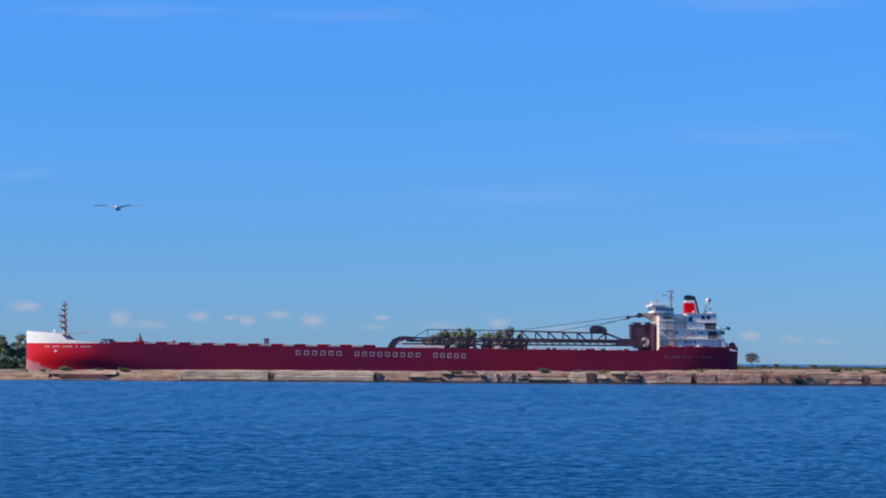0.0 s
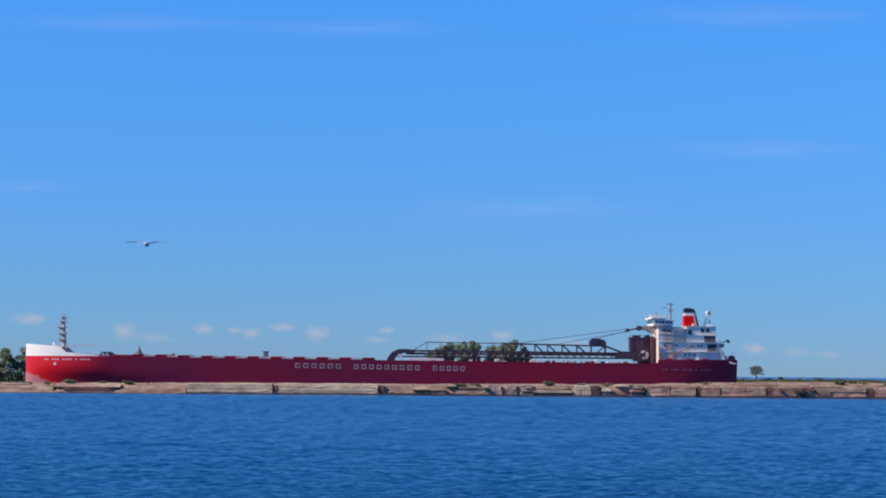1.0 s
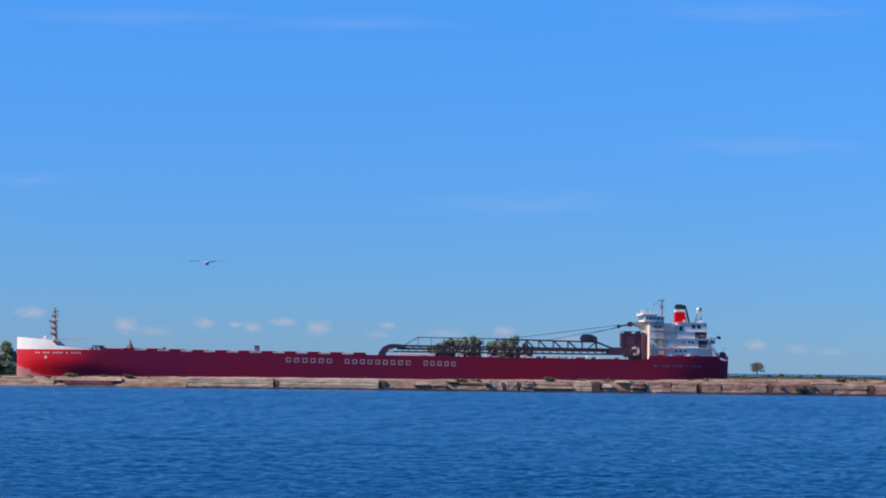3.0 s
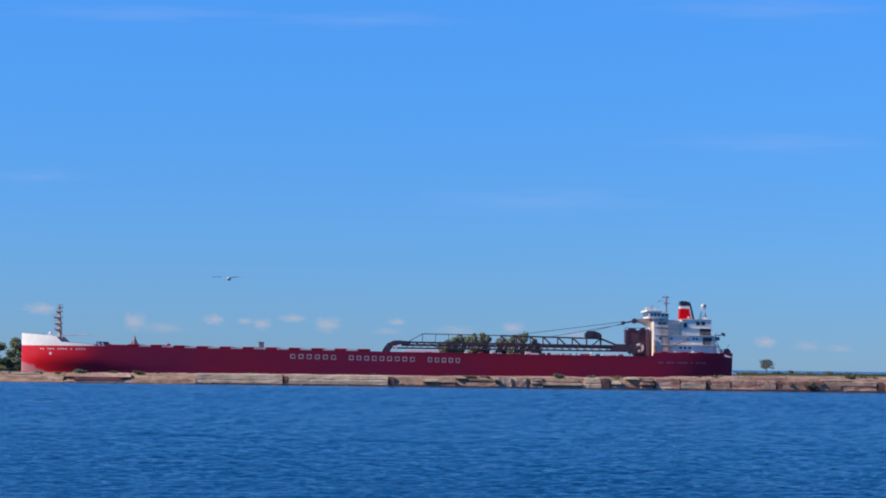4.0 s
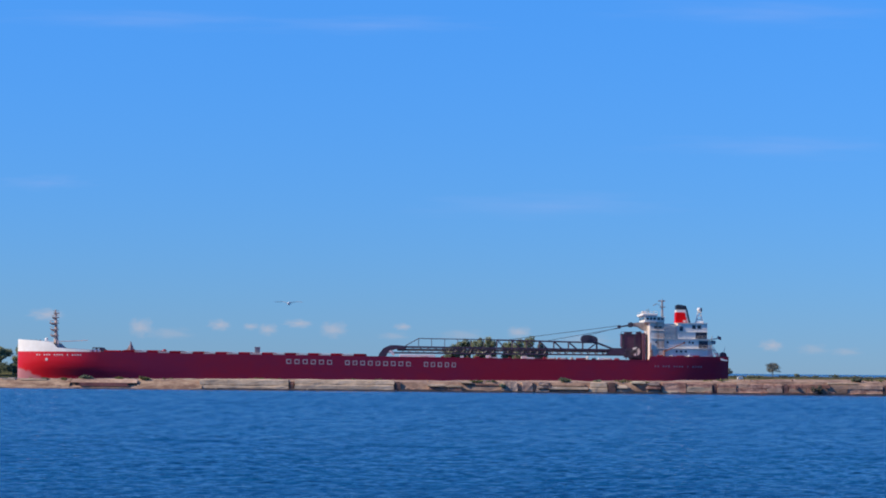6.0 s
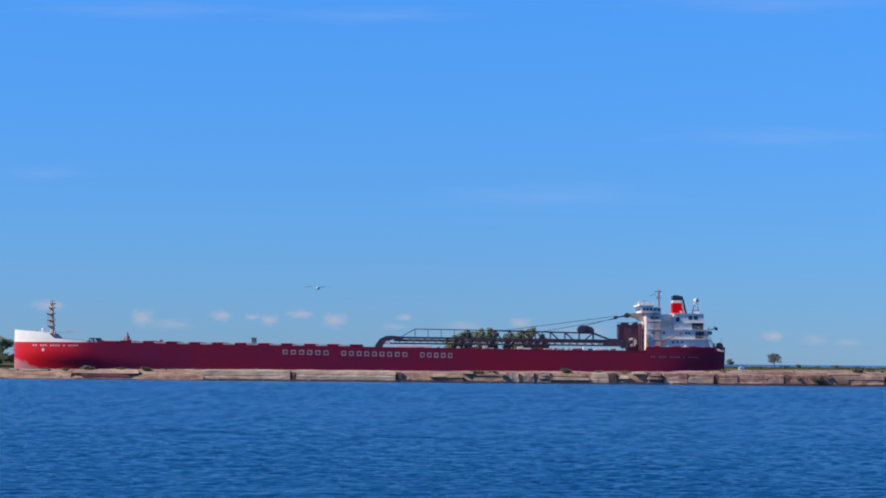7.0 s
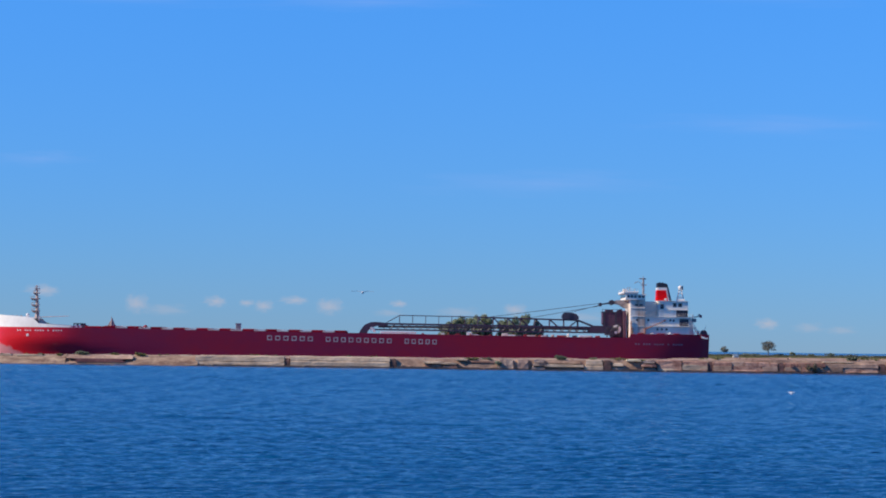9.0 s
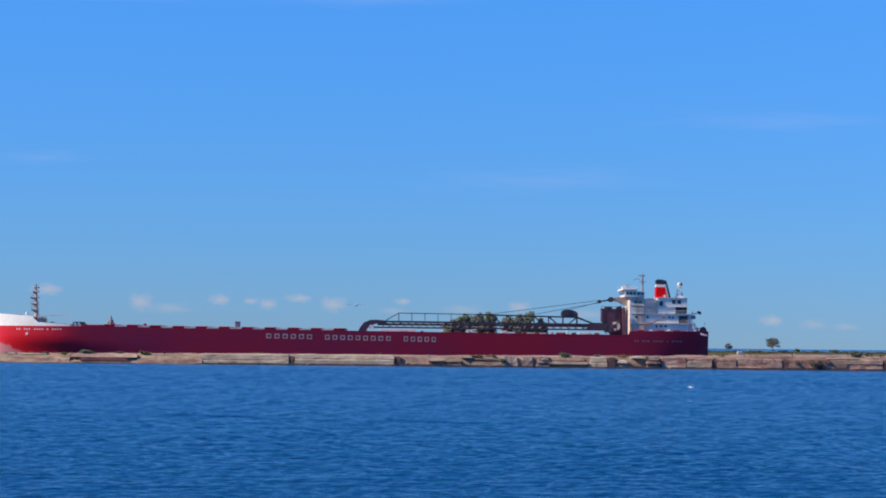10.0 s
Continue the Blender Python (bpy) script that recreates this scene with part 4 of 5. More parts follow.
    bar(bm, (206.9, -10.9, 10.9), (213.4, -11.2, 13.9), 0.13, 6)
    bar(bm, (206.9, -10.9, 9.4), (206.9, -10.9, 11.3), 0.2, 6)
    bar(bm, (206.9, -10.9, 11.2), (210.0, -11.0, 12.3), 0.09, 6)
    part("stores_crane", bm, M_ORANGE, SHIP, "orange brown stores crane")


build_house()


def build_marks():
    """Lettering on the side as plain bars."""
    def stroke(x, w, z, h, mat, name):
        b = bmesh.new()
        vs = []
        for yy in (0.015, -0.02):
            vs.append([b.verts.new((px, -half_breadth(px, pz) - yy, pz)) for px, pz in ((x, z), (x + w, z), (x + w, z + h), (x, z + h))])
        b.faces.new(vs[0])
        for j in range(4):
            b.faces.new((vs[0][j], vs[1][j], vs[1][(j + 1) % 4], vs[0][(j + 1) % 4]))
        bmesh.ops.recalc_face_normals(b, faces=b.faces[:])
        part(name, b, mat, HULL)

    def ring(x, w, z, h, mat, name, t=0.27):
        """A plain hollow rectangle on the plating."""
        b = bmesh.new()
        rim = [((x, z), (x + w, z), (x + w, z + h), (x, z + h)), ((x + t, z + t), (x + w - t, z + t), (x + w - t, z + h - t), (x + t, z + h - t))]
        outer, inner = [[b.verts.new((px, -half_breadth(px, pz) - 0.015, pz)) for px, pz in loop] for loop in rim]
        foot_o, foot_i = [[b.verts.new((px, -half_breadth(px, pz) + 0.02, pz)) for px, pz in loop] for loop in rim]
        for j in range(4):
            k = (j + 1) % 4
            b.faces.new((outer[j], outer[k], inner[k], inner[j]))
            b.faces.new((outer[j], foot_o[j], foot_o[k], outer[k]))
            b.faces.new((inner[j], inner[k], foot_i[k], foot_i[j]))
        bmesh.ops.recalc_face_normals(b, faces=b.faces[:])
        part(name, b, mat, HULL)

    def run(x0, x1, n, z0, z1, h, fill, mat, name, gaps=(), hollow=False):
        w = (x1 - x0) / n
        for i in range(n):
            if i in gaps:
                continue
            x, z = x0 + w * i, z0 + (z1 - z0) * i / n
            if hollow:
                ring(x, w * fill, z, h, mat, name)
            else:
                stroke(x, w * fill, z, h, mat, name)
    run(87.1, 102.6, 6, 6.0, 5.8, 1.45, 0.6, M_LETTER, "letter_bar", hollow=True)
    run(105.7, 127.5, 9, 5.75, 5.5, 1.45, 0.6, M_LETTER, "letter_bar", hollow=True)
    run(130.7, 141.7, 5, 5.45, 5.3, 1.5, 0.6, M_LETTER, "letter_bar", hollow=True)
    run(6.9, 22.4, 18, 7.95, 7.95, 0.42, 0.56, M_NAME, "name_bar", (2, 6, 11, 13))
    run(203.8, 219.2, 18, 6.0, 5.95, 0.5, 0.55, M_FADED, "name_bar", (2, 6, 11, 13))
    for x, z, r in ((10.5, 6.7, 0.46),):
        b = bmesh.new()
        y = -half_breadth(x, z)
        side = Vector((-(half_breadth(x + 0.5, z) - half_breadth(x - 0.5, z)), -1, 0)).normalized()
        c = Vector((x, y, z))
        bar(b, c - side * 0.2, c + side * 0.1, r, 12)
        part("hull_mark", b, M_NAME, HULL)


build_marks()
# ---- the breakwater ----
WALL_Y = 557.0
NEAR = 0.965
TOPS = [(-180, 2.0), (-102, 2.0), (-68, 2.2), (-34, 2.4), (-3, 2.4), (15, 2.6), (45, 2.7), (52, 2.8), (62, 3.1), (75, 3.38), (180, 3.4)]
BREAKWATER = tagged(new("breakwater"), "old broken concrete breakwater with rubble and weeds", "breakwater", kind="structure")
BREAKWATER.scale = (NEAR, NEAR, 1)


def eroded(name, x0, x1, y0, y1, z0, z1, mat, seed, cell=1.2, rough=0.08, lean=0.25):
    """A weathered block: a gridded box with eroded edges and an uneven face."""
    rng = random.Random(seed)
    nx, ny, nz = max(2, int((x1 - x0) / cell)), max(2, int((y1 - y0) / 1.6)), 4
    bm = bmesh.new()
    grid = {}

    def vert(i, j, k):
        if (i, j, k) not in grid:
            x, y, z = x0 + (x1 - x0) * i / nx, y0 + (y1 - y0) * j / ny, z0 + (z1 - z0) * k / nz
            if 0 < i < nx:
                x += rng.uniform(-0.3, 0.3) * cell
            edge = (i in (0, nx)) + (j in (0, ny)) + (k == nz)
            q = noise.noise((x * 0.35 + seed, y * 0.5, z * 0.8)) * rough * 2 + noise.noise((x * 1.3, y * 1.3, z * 2 + seed)) * rough
            if j == 0:
                y += q + lean * k / nz + (0.18 + abs(q) if k == nz else 0)
            if k == nz:
                z += q * 0.8 - (0.10 + rng.random() * rough * 1.4 if edge > 1 else 0)
            if i in (0, nx):
                x += q * 0.5 + (rng.random() * 0.25 if k >= nz - 1 else 0) * (1 if i == 0 else -1)
            grid[i, j, k] = bm.verts.new((x, y, z))
        return grid[i, j, k]
    for i in range(nx):
        for k in range(nz):
            bm.faces.new((vert(i, 0, k), vert(i + 1, 0, k), vert(i + 1, 0, k + 1), vert(i, 0, k + 1)))
            bm.faces.new((vert(i, ny, k), vert(i, ny, k + 1), vert(i + 1, ny, k + 1), vert(i + 1, ny, k)))
        for j in range(ny):
            bm.faces.new((vert(i, j, nz), vert(i + 1, j, nz), vert(i + 1, j + 1, nz), vert(i, j + 1, nz)))
    for j in range(ny):
        for k in range(nz):
            bm.faces.new((vert(0, j, k), vert(0, j, k + 1), vert(0, j + 1, k + 1), vert(0, j + 1, k)))
            bm.faces.new((vert(nx, j, k), vert(nx, j + 1, k), vert(nx, j + 1, k + 1), vert(nx, j, k + 1)))
    bmesh.ops.recalc_face_normals(bm, faces=bm.faces[:])
    return part(name, bm, mat, BREAKWATER)


def build_breakwater():
    # core bank behind the blocks
    bm = bmesh.new()
    prof = [(-0.2, -1.5, 0), (0.2, 0.5, 0), (1.3, 0.82, 1), (8, 0.97, 1), (24, 0.95, 1), (30, -1.5, 0)]
    prev = None
    for i in range(181):
        x = -180 + 2.0 * i
        top = lerp(TOPS, x)
        cur = []
        for dy, z, rel in prof:
            zz = z * top + 0.22 * noise.noise((x * 0.2, dy * 0.4, 3.1)) if rel else z
            cur.append(bm.verts.new((x, WALL_Y + 0.7 + dy + 0.3 * noise.noise((x * 0.3, dy, 0)), zz)))
        if prev:
            for j in range(len(prof) - 1):
                bm.faces.new((prev[j], cur[j], cur[j + 1], prev[j + 1]))
        prev = cur
    bmesh.ops.recalc_face_normals(bm, faces=bm.faces[:])
    part("core_bank", bm, M_CORE, BREAKWATER, "red-brown earth and rubble core", smooth=False)
    # dark wet foot course
    for i in range(36):
        x = -180 + 10 * i
        eroded("foot_course", x, x + 9.9, WALL_Y - 0.45, WALL_Y + 1.2, -1.0, 0.42, M_WET, 300 + i, 1.6, 0.10, 0.05)
    left_blocks = [  # x0, x1, top, depth
        (-53.8, -34.2, 2.35, 5), (-32.8, -10.9, 2.4, 5),
        (12.8, 15.6, 2.2, 4)]
    right_blocks = [
        (48.2, 53.6, 2.55, 5), (53.7, 59.3, 2.5, 5), (60.5, 74.8, 2.5, 5), (76.3, 97.0, 2.5, 5), (98.9, 122, 2.5, 5), (122.3, 150, 2.5, 5), (150.3, 180, 2.5, 5)]
    for i, (x0, x1, top, dep) in enumerate(left_blocks):
        mid = top * (0.5 + 0.22 * ((i * 37) % 10) / 10)
        eroded("concrete_block", x0, x1, WALL_Y, WALL_Y + dep, -0.5, mid, M_CONC, 40 + i, 1.5, 0.09, 0.35)
        eroded("concrete_block", x0, x1, WALL_Y + 0.5, WALL_Y + dep, mid - 0.1, top, M_CONC, 140 + 2 * i, 1.5, 0.09, 0.55)
    # right wall: three uneven courses, each cracked into lengths of a few metres
    rng = random.Random(8)
    for x0, x1, top, dep in right_blocks:
        low = -0.5
        for c, share in enumerate((0.30, 0.66, 1.0)):
            x, z = x0, top * share
            while x < x1 - 0.5:
                end = min(x1, x + rng.uniform(2.5, 8.0))
                if x1 - end < 1.5:
                    end = x1
                zz = z + (rng.uniform(-0.14, 0.14) if c < 2 else rng.uniform(-0.16, 0.02))
                mat = rng.choice((M_CONC_RED, M_CONC_RED, M_CONC_RED, M_CORE, M_STONE) if x > 59 else (M_CONC, M_CONC_RED, M_CONC_RED))
                eroded("concrete_block", x, end - 0.03, WALL_Y + 0.30 * c + rng.uniform(-0.12, 0.16), WALL_Y + dep, low, zz, mat, 400 + int(x * 7 + c), 0.9, 0.06, 0.3)
                x = end
            low = z - 0.3
    # washed earth slope of the low stretch, with ledges of broken slab on top and at the foot
    bm = bmesh.new()
    rows = [(-0.5, 0.0), (0.1, 0.3), (0.5, 0.45), (1.1, 0.62), (1.9, 0.82), (2.7, 0.95), (4.0, 1.0), (7.0, 0.98)]
    prev = None
    for i in range(196):
        x = -180 + 0.65 * i
        if -82.2 < x < -67.8:
            prev = None
            continue
        cur = []
        for dy, share in rows:
            q = 0.20 * noise.noise((x * 0.3, dy * 0.9, 8)) + 0.13 * noise.noise((x * 1.1, dy * 2.0, 4))
            cur.append(bm.verts.new((x, WALL_Y + dy + 1.4 * q, share * lerp(TOPS, x) * 0.97 + (q if share < 0.97 else q * 0.4))))
        if prev:
            for j in range(len(rows) - 1):
                bm.faces.new((prev[j], cur[j], cur[j + 1], prev[j + 1]))
        prev = cur
    bmesh.ops.recalc_face_normals(bm, faces=bm.faces[:])
    part("earth_bank", bm, M_EARTH, BREAKWATER, "tan washed earth slope", smooth=True)
    x = -178.0
    while x < -55:
        w = rng.uniform(2.0, 6.5)
        if not (-84 < x < -66 or -84 < x + w < -66):
            if rng.random() < 0.75:
                eroded("broken_slab", x, x + w, WALL_Y + rng.uniform(1.7, 2.5), WALL_Y + 6, lerp(TOPS, x) - 0.35, lerp(TOPS, x) + rng.uniform(0.0, 0.16), M_CONC, 500 + int(-x), 0.8, 0.08, 0.2)
            if rng.random() < 0.55:
                eroded("broken_slab", x + 0.4, x + w * 0.8, WALL_Y - 0.25, WALL_Y + 1.3, -0.4, rng.uniform(0.5, 1.0), rng.choice((M_CONC_RED, M_CONC_PINK, M_BOULDER)), 700 + int(-x), 0.7, 0.12, 0.25)
        x += w + rng.uniform(0.2, 2.5)
    # low timber crib face under a slab
    eroded("crib_slab", -82.2, -67.6, WALL_Y + 0.35, WALL_Y + 5, 1.3, 2.1, M_CONC_PINK, 70, 1.0, 0.12, 0.9)
    eroded("crib_ledge", -82.4, -67.4, WALL_Y - 0.6, WALL_Y + 1.5, -0.5, 0.62, M_CONC_PINK, 71, 1.0, 0.10, 0.4)
    for i in range(4):
        bm = bmesh.new()
        box(bm, -80.0 - 0.4 * (i % 2), -69.2 - 0.5 * (i % 3), WALL_Y - 0.35 + 0.1 * i, WALL_Y + 0.9, 0.5 + i * 0.2, 0.68 + i * 0.2, 0.02)
        part("crib_timber", bm, M_TIMBER, BREAKWATER, "dark red-brown crib timber")
    # dark blocks for gaps, leaning piles and hollows; the shade is put into their colour
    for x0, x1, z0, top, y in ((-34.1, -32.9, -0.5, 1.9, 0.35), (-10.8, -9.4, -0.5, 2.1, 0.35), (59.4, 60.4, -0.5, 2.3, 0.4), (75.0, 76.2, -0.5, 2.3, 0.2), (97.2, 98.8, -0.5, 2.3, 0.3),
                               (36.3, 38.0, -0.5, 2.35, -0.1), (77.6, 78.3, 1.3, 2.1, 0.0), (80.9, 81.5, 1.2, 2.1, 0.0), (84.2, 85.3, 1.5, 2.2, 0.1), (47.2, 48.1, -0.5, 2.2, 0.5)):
        eroded("dark_gap_block", x0, x1, WALL_Y + y, WALL_Y + 2.5, z0, top, M_SHADE, int(x0 * 7) % 97, 0.5, 0.06, 0.6)
    # broken slabs and boulders lying almost level in the breached stretch
    for x0, x1, z0, z1, y, dep, mat, lean in (
            (-3.5, 0.8, 1.15, 1.65, 0.1, 4, M_CONC, 0.2), (-3.3, 0.7, -0.5, 1.15, 0.25, 3, M_CONC_RED, 0.3), (0.9, 4.1, -0.4, 1.0, -0.1, 3, M_CONC_RED, 0.2), (0.7, 3.9, 1.0, 1.5, 0.0, 3, M_CONC, 0.2),
            (3.8, 6.3, 1.9, 2.3, 0.6, 3, M_CONC, 0.2), (6.2, 12.2, 1.45, 1.8, 0.75, 3, M_CONC_RED, 0.2), (6.2, 13.3, -0.4, 1.5, 0.3, 3, M_CORE, 0.6),
            (13.3, 16.4, -0.4, 2.35, -0.2, 3.5, M_BOULDER, 0.7), (17.3, 19.7, -0.4, 2.3, -0.1, 3.5, M_BOULDER, 0.7),
            (20.4, 23.4, -0.4, 0.95, -0.4, 3, M_BOULDER, 0.3), (20.7, 23.7, 0.95, 1.6, -0.2, 3, M_BOULDER, 0.2), (21.0, 23.2, 1.6, 2.4, 0.5, 3, M_BOULDER, 0.4),
            (23.5, 31.6, -0.5, 0.8, -0.05, 3, M_CONC_RED, 0.3), (23.4, 31.9, 0.75, 1.4, -0.2, 4, M_CONC, 0.3), (24.0, 31.2, 1.5, 2.2, 0.9, 4, M_CORE, 0.7),
            (32.0, 36.2, -0.4, 1.3, -0.2, 4, M_CONC, 0.3), (32.4, 36.1, 1.3, 2.45, 0.3, 4, M_CONC, 0.6),
            (38.3, 41.0, -0.4, 1.1, 0.3, 3, M_BOULDER, 0.3), (38.4, 40.6, 1.1, 1.75, 0.1, 3, M_CONC, 0.3), (41.0, 45.0, -0.4, 1.5, 0.6, 3, M_CORE, 0.8),
            (41.4, 44.6, 2.15, 2.6, 0.5, 3, M_PALESLAB, 0.2), (44.9, 47.8, -0.4, 1.0, -0.2, 3, M_BOULDER, 0.3), (44.7, 47.9, 1.0, 1.7, -0.25, 3, M_CONC_RED, 0.2), (45.2, 47.6, 1.8, 2.5, 0.2, 3, M_BOULDER, 0.3),
            (69.5, 76.5, 2.75, 3.1, 4.0, 3, M_CONC_RED, 0.2), (62.0, 66.0, 2.6, 2.95, 3.2, 3, M_CONC, 0.2), (84.8, 91.5, 2.4, 2.7, 1.1, 3, M_CONC, 0.2), (103, 109, 2.6, 3.0, 2.5, 3, M_CONC_RED, 0.2)):
        eroded("broken_slab", x0, x1, WALL_Y + y, WALL_Y + y + dep, z0, z1, mat, int(x0 * 13) % 89 + 200, 0.7, 0.13 if mat is M_BOULDER else 0.07, lean)
    # rubble stones
    rng = random.Random(21)
    meshes = []
    for i in range(8):
        bm = bmesh.new()
        lump(bm, rng, (0, 0, 0), 0.55 * rng.uniform(0.8, 1.5), 0.5, 0.36 * rng.uniform(0.8, 1.2))
        meshes.append(mesh_of(bm, "stone", M_STONE))
    spots = [(-9, 13)] * 34 + [(20.5, 32)] * 16 + [(38, 49)] * 18 + [(-100, -54)] * 70 + [(60, 108)] * 30
    for a, b in spots:
        x = rng.uniform(a, b)
        k = rng.random()
        ob = new("stone", rng.choice(meshes))
        ob.parent = BREAKWATER
        s = rng.uniform(0.3, 0.8)
        z = 0.3 + k * (lerp(TOPS, x) - 0.5)
        if a in (-100, 60):
            k, z, s = rng.uniform(0.8, 3), lerp(TOPS, x) * 0.93, s * 0.75
        ob.matrix_basis = pose(x, WALL_Y + 0.6 + 3.2 * k, z, rng.uniform(-30, 30), rng.uniform(-30, 30), rng.uniform(0, 360)) @ Matrix.Diagonal((s * 1.3, s, s, 1))


build_breakwater()


def bush(x, y, z, w, h, mat, label, seed, leaf=0.28, count=260):
    rng = random.Random(seed)
    bm = bmesh.new()
    blobs = [(rng.uniform(-0.35, 0.35) * w, rng.uniform(-0.3, 0.3), h * rng.uniform(0.25, 0.7), w * rng.uniform(0.16, 0.3), h * rng.uniform(0.2, 0.32)) for _ in range(6)]
    crown_clumps(bm, rng, blobs, leaf, count)
    for b in blobs:
        bar(bm, (b[0] * 0.3, 0, -0.1), (b[0], b[1], b[2]), 0.03, 4)
    ob = thing("bush", bm, mat, label, "bush")
    ob.location = (x, y, z)
    return ob


def build_plants():
    for i, (x, z, w, h, mat) in enumerate([(-79.0, 2.25, 3.8, 0.95, M_LEAF_DK), (27.0, 2.5, 3.0, 1.1, M_LEAF_DK), (82.2, 0.2, 2.6, 2.5, M_SCRUB), (13.0, 1.2, 1.6, 1.0, M_LEAF),
                                           (34.0, 2.5, 1.6, 0.6, M_LEAF), (45.5, 2.1, 3.2, 0.7, M_GRASS), (91.5, 3.0, 2.4, 1.1, M_LEAF_DK), (-83.5, 1.7, 2.2, 0.8, M_GRASS),
                                           (-88.5, 1.9, 1.6, 0.6, M_LEAF_DK), (7.0, 2.2, 3.4, 0.6, M_GRASS), (10.5, 2.2, 2.2, 0.6, M_LEAF_DK), (-96.5, 1.8, 1.4, 0.6, M_LEAF_DK),
                                           (-66.0, 2.2, 3.0, 0.7, M_GRASS), (-72.0, 2.2, 2.0, 0.6, M_GRASS), (102, 2.9, 2.5, 0.6, M_GRASS)]):
        bush(x * NEAR, (WALL_Y + (0.2 if z < 1.3 else 2.5)) * NEAR, z - 0.25, w, h, mat, "scrubby green weeds on the breakwater" if i != 2 else "dry olive bush at the foot of the wall", 60 + i)
    for i, (x, w, h) in enumerate([(145.9, 2.6, 1.9), (161.5, 5.0, 1.6), (153.5, 3.2, 1.0), (126, 6.5, 0.9), (120.5, 4.0, 0.6), (140.5, 5, 0.8), (171, 6, 0.7), (182, 7, 0.7), (131, 4.5, 0.8), (192, 6, 0.8), (150, 4, 0.7), (166, 4, 0.6), (176, 4, 0.6)]):
        bush(x, 1043 + (i % 3), 2.5, w, h, M_LEAF_DK if i % 3 else M_LEAF, "low dark shrub on the far bank", 90 + i, 0.35, 220)
    for i in range(9):
        bush(-198 + 5.0 * i, 1026.5 + i % 2, 0.0, 8.0, 5.6 + 0.5 * (i % 3), M_LEAF_DK, "dense green undergrowth below the trees", 130 + i, 0.55, 520)
    bm = bmesh.new()
    box(bm, 120.4, 122.7, 1034, 1036, 1.6, 2.5, 0.1)
    prism(bm, [(120.3, 2.45), (122.8, 2.45), (122.0, 2.85), (121.1, 2.85)], 1033.8, 1036.2)
    thing("hut", bm, M_WHITE, "tiny white hut on the far bank", "hut")


build_plants()


def build_weeds():
    """Dry grass tufts along the top of the breakwater."""
    rng = random.Random(14)
    bm = bmesh.new()
    for i in range(260):
        x = rng.uniform(-170, 170)
        if noise.noise((x * 0.09, 3, 1)) < 0.12:
            continue
        y = WALL_Y + rng.uniform(2.0, 9.0)
        z = lerp(TOPS, x) * 0.9
        crown_clumps(bm, rng, [(x * NEAR, y * NEAR, z + 0.1, 0.7, 0.35)], 0.3, 16)
    thing("weeds", bm, M_GRASS, "dry olive grass tufts on the breakwater top", "grass", kind="stuff")


build_weeds()
# ---- clouds ----
def cloud_material(name, colour, opacity, seed, soft):
    m = bpy.data.materials.new(name)
    m.use_nodes = True
    n, k = m.node_tree.nodes, m.node_tree.links
    n.remove(n["Principled BSDF"])
    em, tr, mx = n.new("ShaderNodeEmission"), n.new("ShaderNodeBsdfTransparent"), n.new("ShaderNodeMixShader")
    em.inputs[0].default_value = (*colour, 1)
    co = n.new("ShaderNodeTexCoord")
    ln = n.new("ShaderNodeVectorMath")
    ln.operation = "LENGTH"
    ns = n.new("ShaderNodeTexNoise")
    ns.noise_dimensions = "4D"
    ns.inputs["W"].default_value = seed
    ns.inputs["Scale"].default_value, ns.inputs["Detail"].default_value = 2.2, 5
    k.new(co.outputs["Object"], ln.inputs[0])
    k.new(co.outputs["Object"], ns.inputs["Vector"])
    ad = n.new("ShaderNodeMath")
    ad.operation = "MULTIPLY_ADD"
    k.new(ns.outputs[0], ad.inputs[0])
    ad.inputs[1].default_value = 1.3
    k.new(ln.outputs["Value"], ad.inputs[2])
    mr = n.new("ShaderNodeMapRange")
    mr.interpolation_type = "SMOOTHSTEP"
    mr.inputs[1].default_value, mr.inputs[2].default_value = 1.6, 1.6 - soft
    mr.inputs[3].default_value, mr.inputs[4].default_value = 0.0, opacity
    k.new(ad.outputs[0], mr.inputs[0])
    k.new(mr.outputs[0], mx.inputs[0])
    k.new(tr.outputs[0], mx.inputs[1])
    k.new(em.outputs[0], mx.inputs[2])
    k.new(mx.outputs[0], n["Material Output"].inputs[0])
    return m


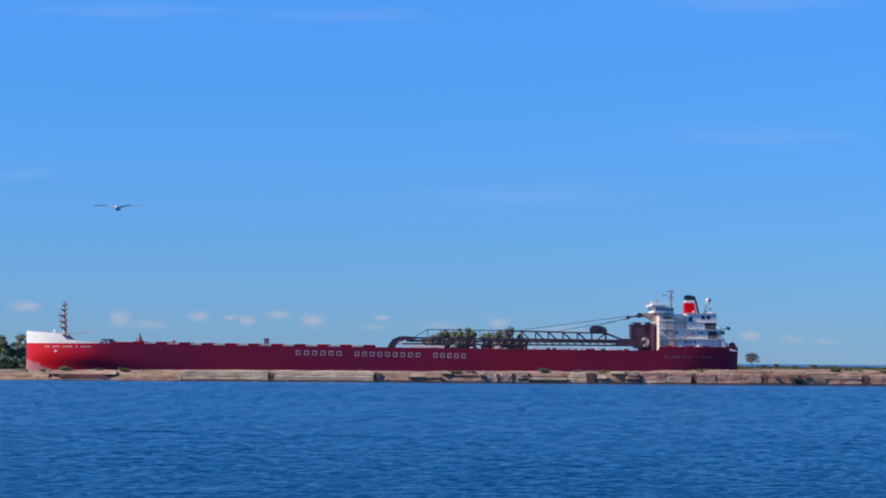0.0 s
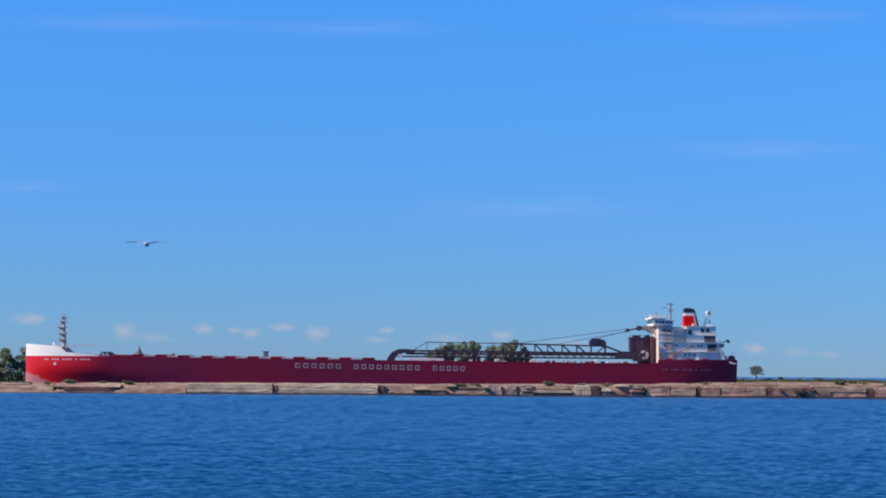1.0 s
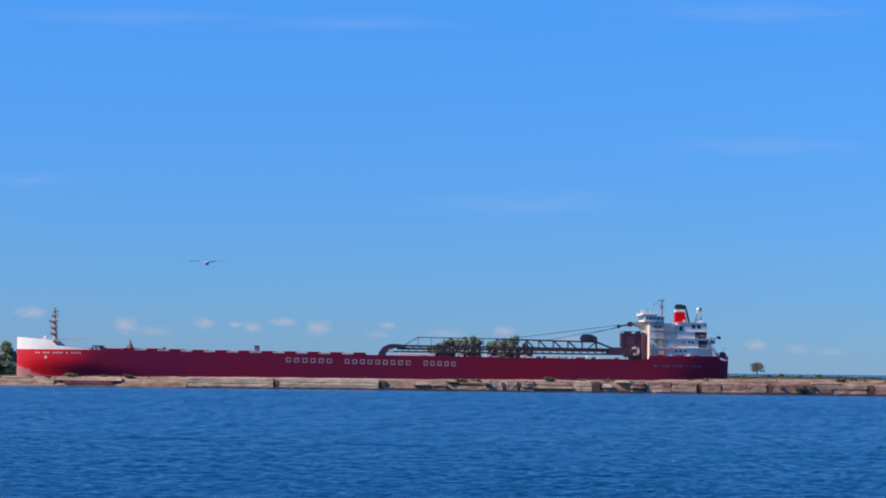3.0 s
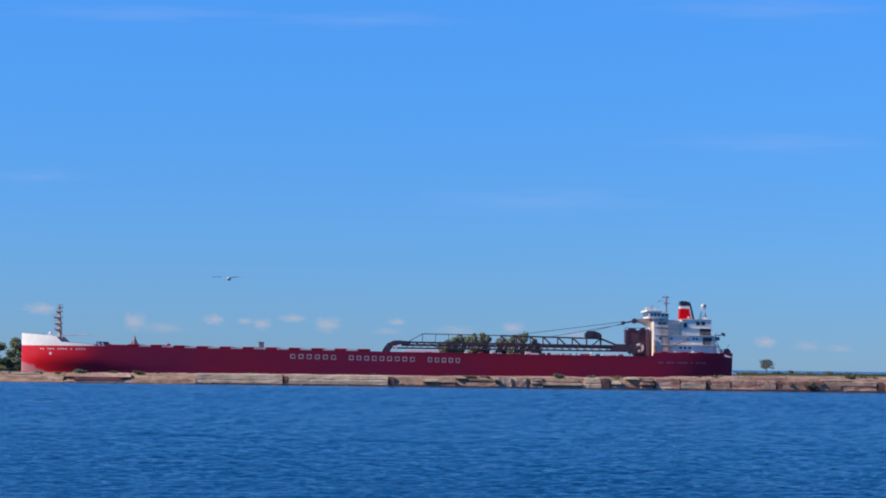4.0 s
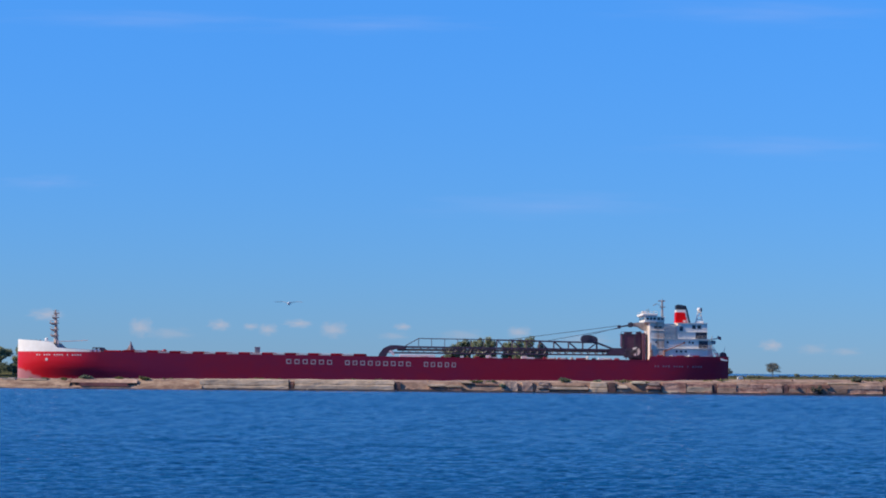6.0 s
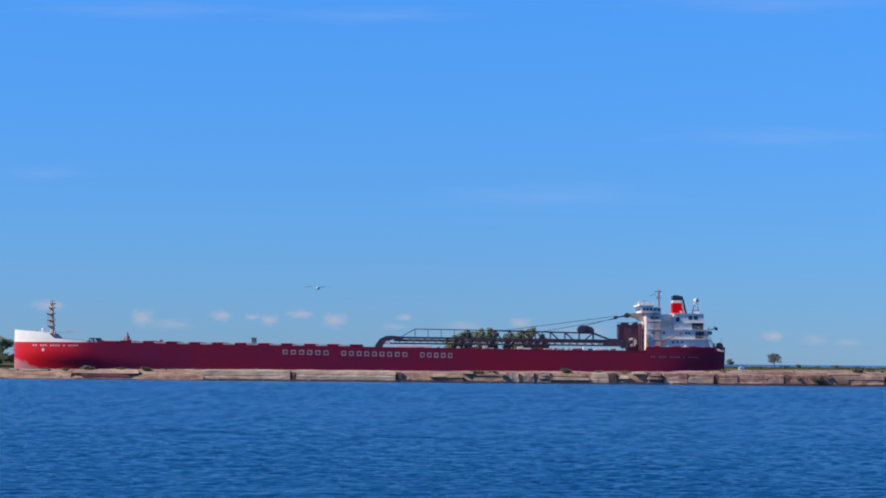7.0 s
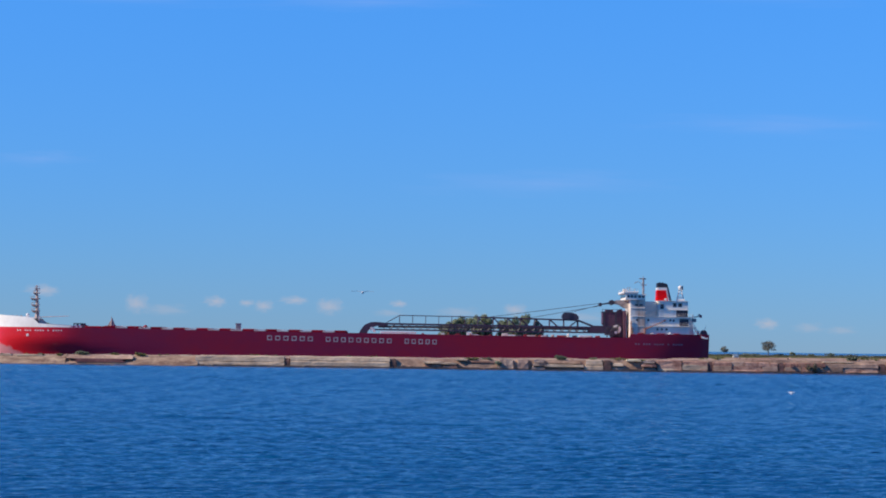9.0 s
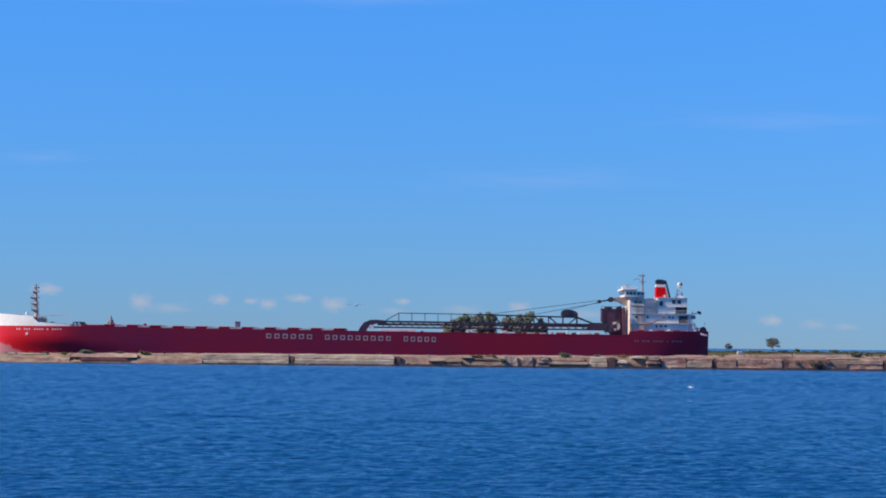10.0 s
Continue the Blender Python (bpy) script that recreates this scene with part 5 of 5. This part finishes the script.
def build_clouds():
    puff = [cloud_material("cumulus_%s" % c, (0.62, 0.54, 0.56), o, s, 1.0) for c, s, o in (("a", 1.3, 0.46), ("b", 4.7, 0.42), ("c", 9.1, 0.22))]
    thin = [cloud_material("cirrus_%s" % c, (0.32, 0.47, 0.88), 0.32, s, 1.6) for c, s in (("a", 2.3), ("b", 6.1))]
    spots = [  # x, z, half width, half height, material
        (-724, 96, 46, 14, 0), (-554, 75, 30, 22, 1), (-500, 64, 60, 14, 2), (-409, 80, 30, 13, 0), (-353, 78, 20, 8, 1), (-322, 73, 24, 14, 1),
        (-265, 84, 38, 10, 0), (-203, 74, 34, 19, 1), (-75, 80, 24, 8, 0), (-92, 63, 40, 9, 2), (34, 66, 60, 13, 2), (136, 72, 30, 14, 1),
        (599, 52, 32, 13, 0), (675, 46, 40, 13, 2), (735, 42, 40, 10, 2), (260, 60, 70, 12, 2)]
    for i, (x, z, w, h, k) in enumerate(spots):
        bm = bmesh.new()
        bmesh.ops.create_grid(bm, x_segments=2, y_segments=2, size=1.6, matrix=Matrix.Rotation(radians(90), 4, "X"))
        ob = thing("cloud", bm, puff[k], "small pale pinkish cumulus low over the horizon", "cloud", "distant clouds", "structure")
        ob.location, ob.scale = (x, 4600 + i, z), (w * 0.92, 1, h * 1.08)
    for i, (x, z, w, h, k) in enumerate([(-745, 341, 130, 20, 0), (-560, 645, 340, 26, 1), (-150, 640, 300, 24, 0), (600, 668, 340, 34, 1), (180, 308, 330, 34, 0), (620, 420, 300, 30, 1)]):
        bm = bmesh.new()
        bmesh.ops.create_grid(bm, x_segments=2, y_segments=2, size=1.6, matrix=Matrix.Rotation(radians(90), 4, "X"))
        ob = thing("cloud", bm, thin[k], "faint high streak of thin cloud", "cloud", "distant clouds", "structure")
        ob.location, ob.scale = (x, 4650 + i, z), (w, 1, h)


build_clouds()


# ---- gulls ----
def gull(label, feathers):
    root = tagged(new("gull"), label, "gull")
    bm = bmesh.new()
    ball(bm, (0, 0, 0), 0.085, 0.9, 2.5, 0.85, 2)
    ball(bm, (0, 0.20, 0.035), 0.048, 1, 1.25, 1, 2)
    bar(bm, (0, 0.245, 0.03), (0, 0.30, 0.02), 0.014, 5, 0.004)
    body = part("body", bm, M_GULL, root, "white gull body", smooth=True)
    bm = bmesh.new()
    vs = [bm.verts.new(p) for p in ((-0.03, -0.16, 0.0), (0.03, -0.16, 0.0), (0.075, -0.32, 0.0), (-0.075, -0.32, 0.0), (-0.03, -0.16, 0.02), (0.03, -0.16, 0.02), (0.075, -0.32, 0.012), (-0.075, -0.32, 0.012))]
    for f in ((0, 1, 2, 3), (4, 5, 6, 7), (0, 1, 5, 4), (1, 2, 6, 5), (2, 3, 7, 6), (3, 0, 4, 7)):
        bm.faces.new([vs[i] for i in f])
    bmesh.ops.recalc_face_normals(bm, faces=bm.faces[:])
    part("tail", bm, M_GULL, root)
    wings = []
    for s in (-1, 1):
        bm = bmesh.new()
        for x0, x1, y0, c0, y1, c1, z0, z1 in ((0.0, 0.27, 0.10, 0.17, 0.13, 0.15, 0, 0.05), (0.27, 0.62, 0.13, 0.15, -0.05, 0.03, 0.05, 0.03)):
            lo = [bm.verts.new(p) for p in ((s * x0, y0, z0), (s * x1, y1, z1), (s * x1, y1 - c1, z1), (s * x0, y0 - c0, z0))]
            hi = [bm.verts.new((v.co.x, v.co.y, v.co.z + 0.018)) for v in lo]
            for f in (lo, hi, *[(lo[i], lo[(i + 1) % 4], hi[(i + 1) % 4], hi[i]) for i in range(4)]):
                bm.faces.new(f)
        bmesh.ops.recalc_face_normals(bm, faces=bm.faces[:])
        w = part("wing", bm, feathers, root, "long grey wing" if feathers is M_GULLWING else "long pale wing")
        w.location = (s * 0.05, 0.02, 0.03)
        wings.append((s, w))
    return root, wings


GULL, GULL_WINGS = gull("grey and white gull flying away over the lake", M_GULLWING)
GULL_LOW, GULL_LOW_WINGS = gull("white gull skimming low over the water", M_GULL)


# ---- movement ----
GULL_ROWS = [
    (0, pose(-8.51, 70.0, 9.12, 0, 0, -8)),
    (1.0, pose(-8.83, 79.0, 8.92, 0, 0, -8)),
    (2.0, pose(-8.28, 86.0, 8.75, 0, 0, -8)),
    (2.7, pose(-8.30, 92.0, 8.78, 0, 0, -8)),
    (3.8, pose(-8.33, 98.8, 8.43, 0, 0, -8)),
    (4.0, pose(-8.31, 100.0, 8.25, 0, 0, -8)),
    (4.5, pose(-8.14, 104.0, 7.95, 0, 0, -8)),
    (5.0, pose(-7.93, 108.0, 7.65, 0, 0, -8)),
    (5.5, pose(-7.60, 112.8, 7.67, 0, 0, -8)),
    (6.8, pose(-6.61, 125.1, 8.48, 0, 0, -8)),
    (7.3, pose(-6.05, 129.8, 8.50, 0, 0, -8)),
    (8.0, pose(-4.85, 136.5, 8.65, 0, 0, -8)),
    (8.5, pose(-4.59, 141.2, 8.33, 0, 0, -8)),
    (9.0, pose(-4.47, 146.0, 8.00, 0, 0, -8)),
    (9.3, pose(-4.69, 156.0, 8.02, 0, 0, -8)),
    (10.0, pose(-6.40, 184.0, 7.67, 0, 0, -8)),
]


def flap(t, phase, beat, reach):
    """Wing angle: an even downstroke, a short hold below, then a quick upstroke."""
    p = (t - phase) / beat % 1.0
    if p < 0.5:
        return reach * math.cos(2 * math.pi * p)
    if p < 0.8:
        return -reach * (1 + 0.3 * math.sin(math.pi * (p - 0.5) / 0.6))
    return reach * (-1.3 + 2.3 * (p - 0.8) / 0.2)


def motions():
    walk(SHIP, [(t, pose(-127.37 - 1.59 * t, SHIP_Y, 0)) for t in (0.0, 5.0, 10.0)])
    walk(WAVES, [(t, pose(0.35 * t - 1.75, -0.25 * t, 0)) for t in (0.0, 5.0, 10.0)])
    walk(FOAM, [(t, pose(16.7 + 0.35 * (t - 8.0), 147.5 - 0.25 * (t - 8.0), z)) for t, z in (
        (0.0, -0.75), (4.0, -0.75), (7.8, -0.7), (8.1, -0.15), (8.35, 0.16), (8.6, 0.17), (8.8, 0.0), (9.1, -0.6), (10.0, -0.75))])
    walk(GULL, GULL_ROWS)
    walk(GULL_LOW, [(t, pose(41.45 - 9.95 * (t - 8.2), 240.0, 1.0 + 0.06 * math.sin(2 * t), 0, -6, 82)) for t in (0.0, 2.5, 5.0, 7.5, 8.2, 9.0, 10.0)])
    for wings, phase, beat, reach in ((GULL_WINGS, 0.25, 1 / 3, 36), (GULL_LOW_WINGS, 0.05, 0.4, 22)):
        n = 150
        for s, w in wings:
            x, y, z = w.location
            walk(w, [(10 * i / n, pose(x, y, z, 0, -s * flap(10 * i / n, phase, beat, reach), 0)) for i in range(n + 1)])


motions()
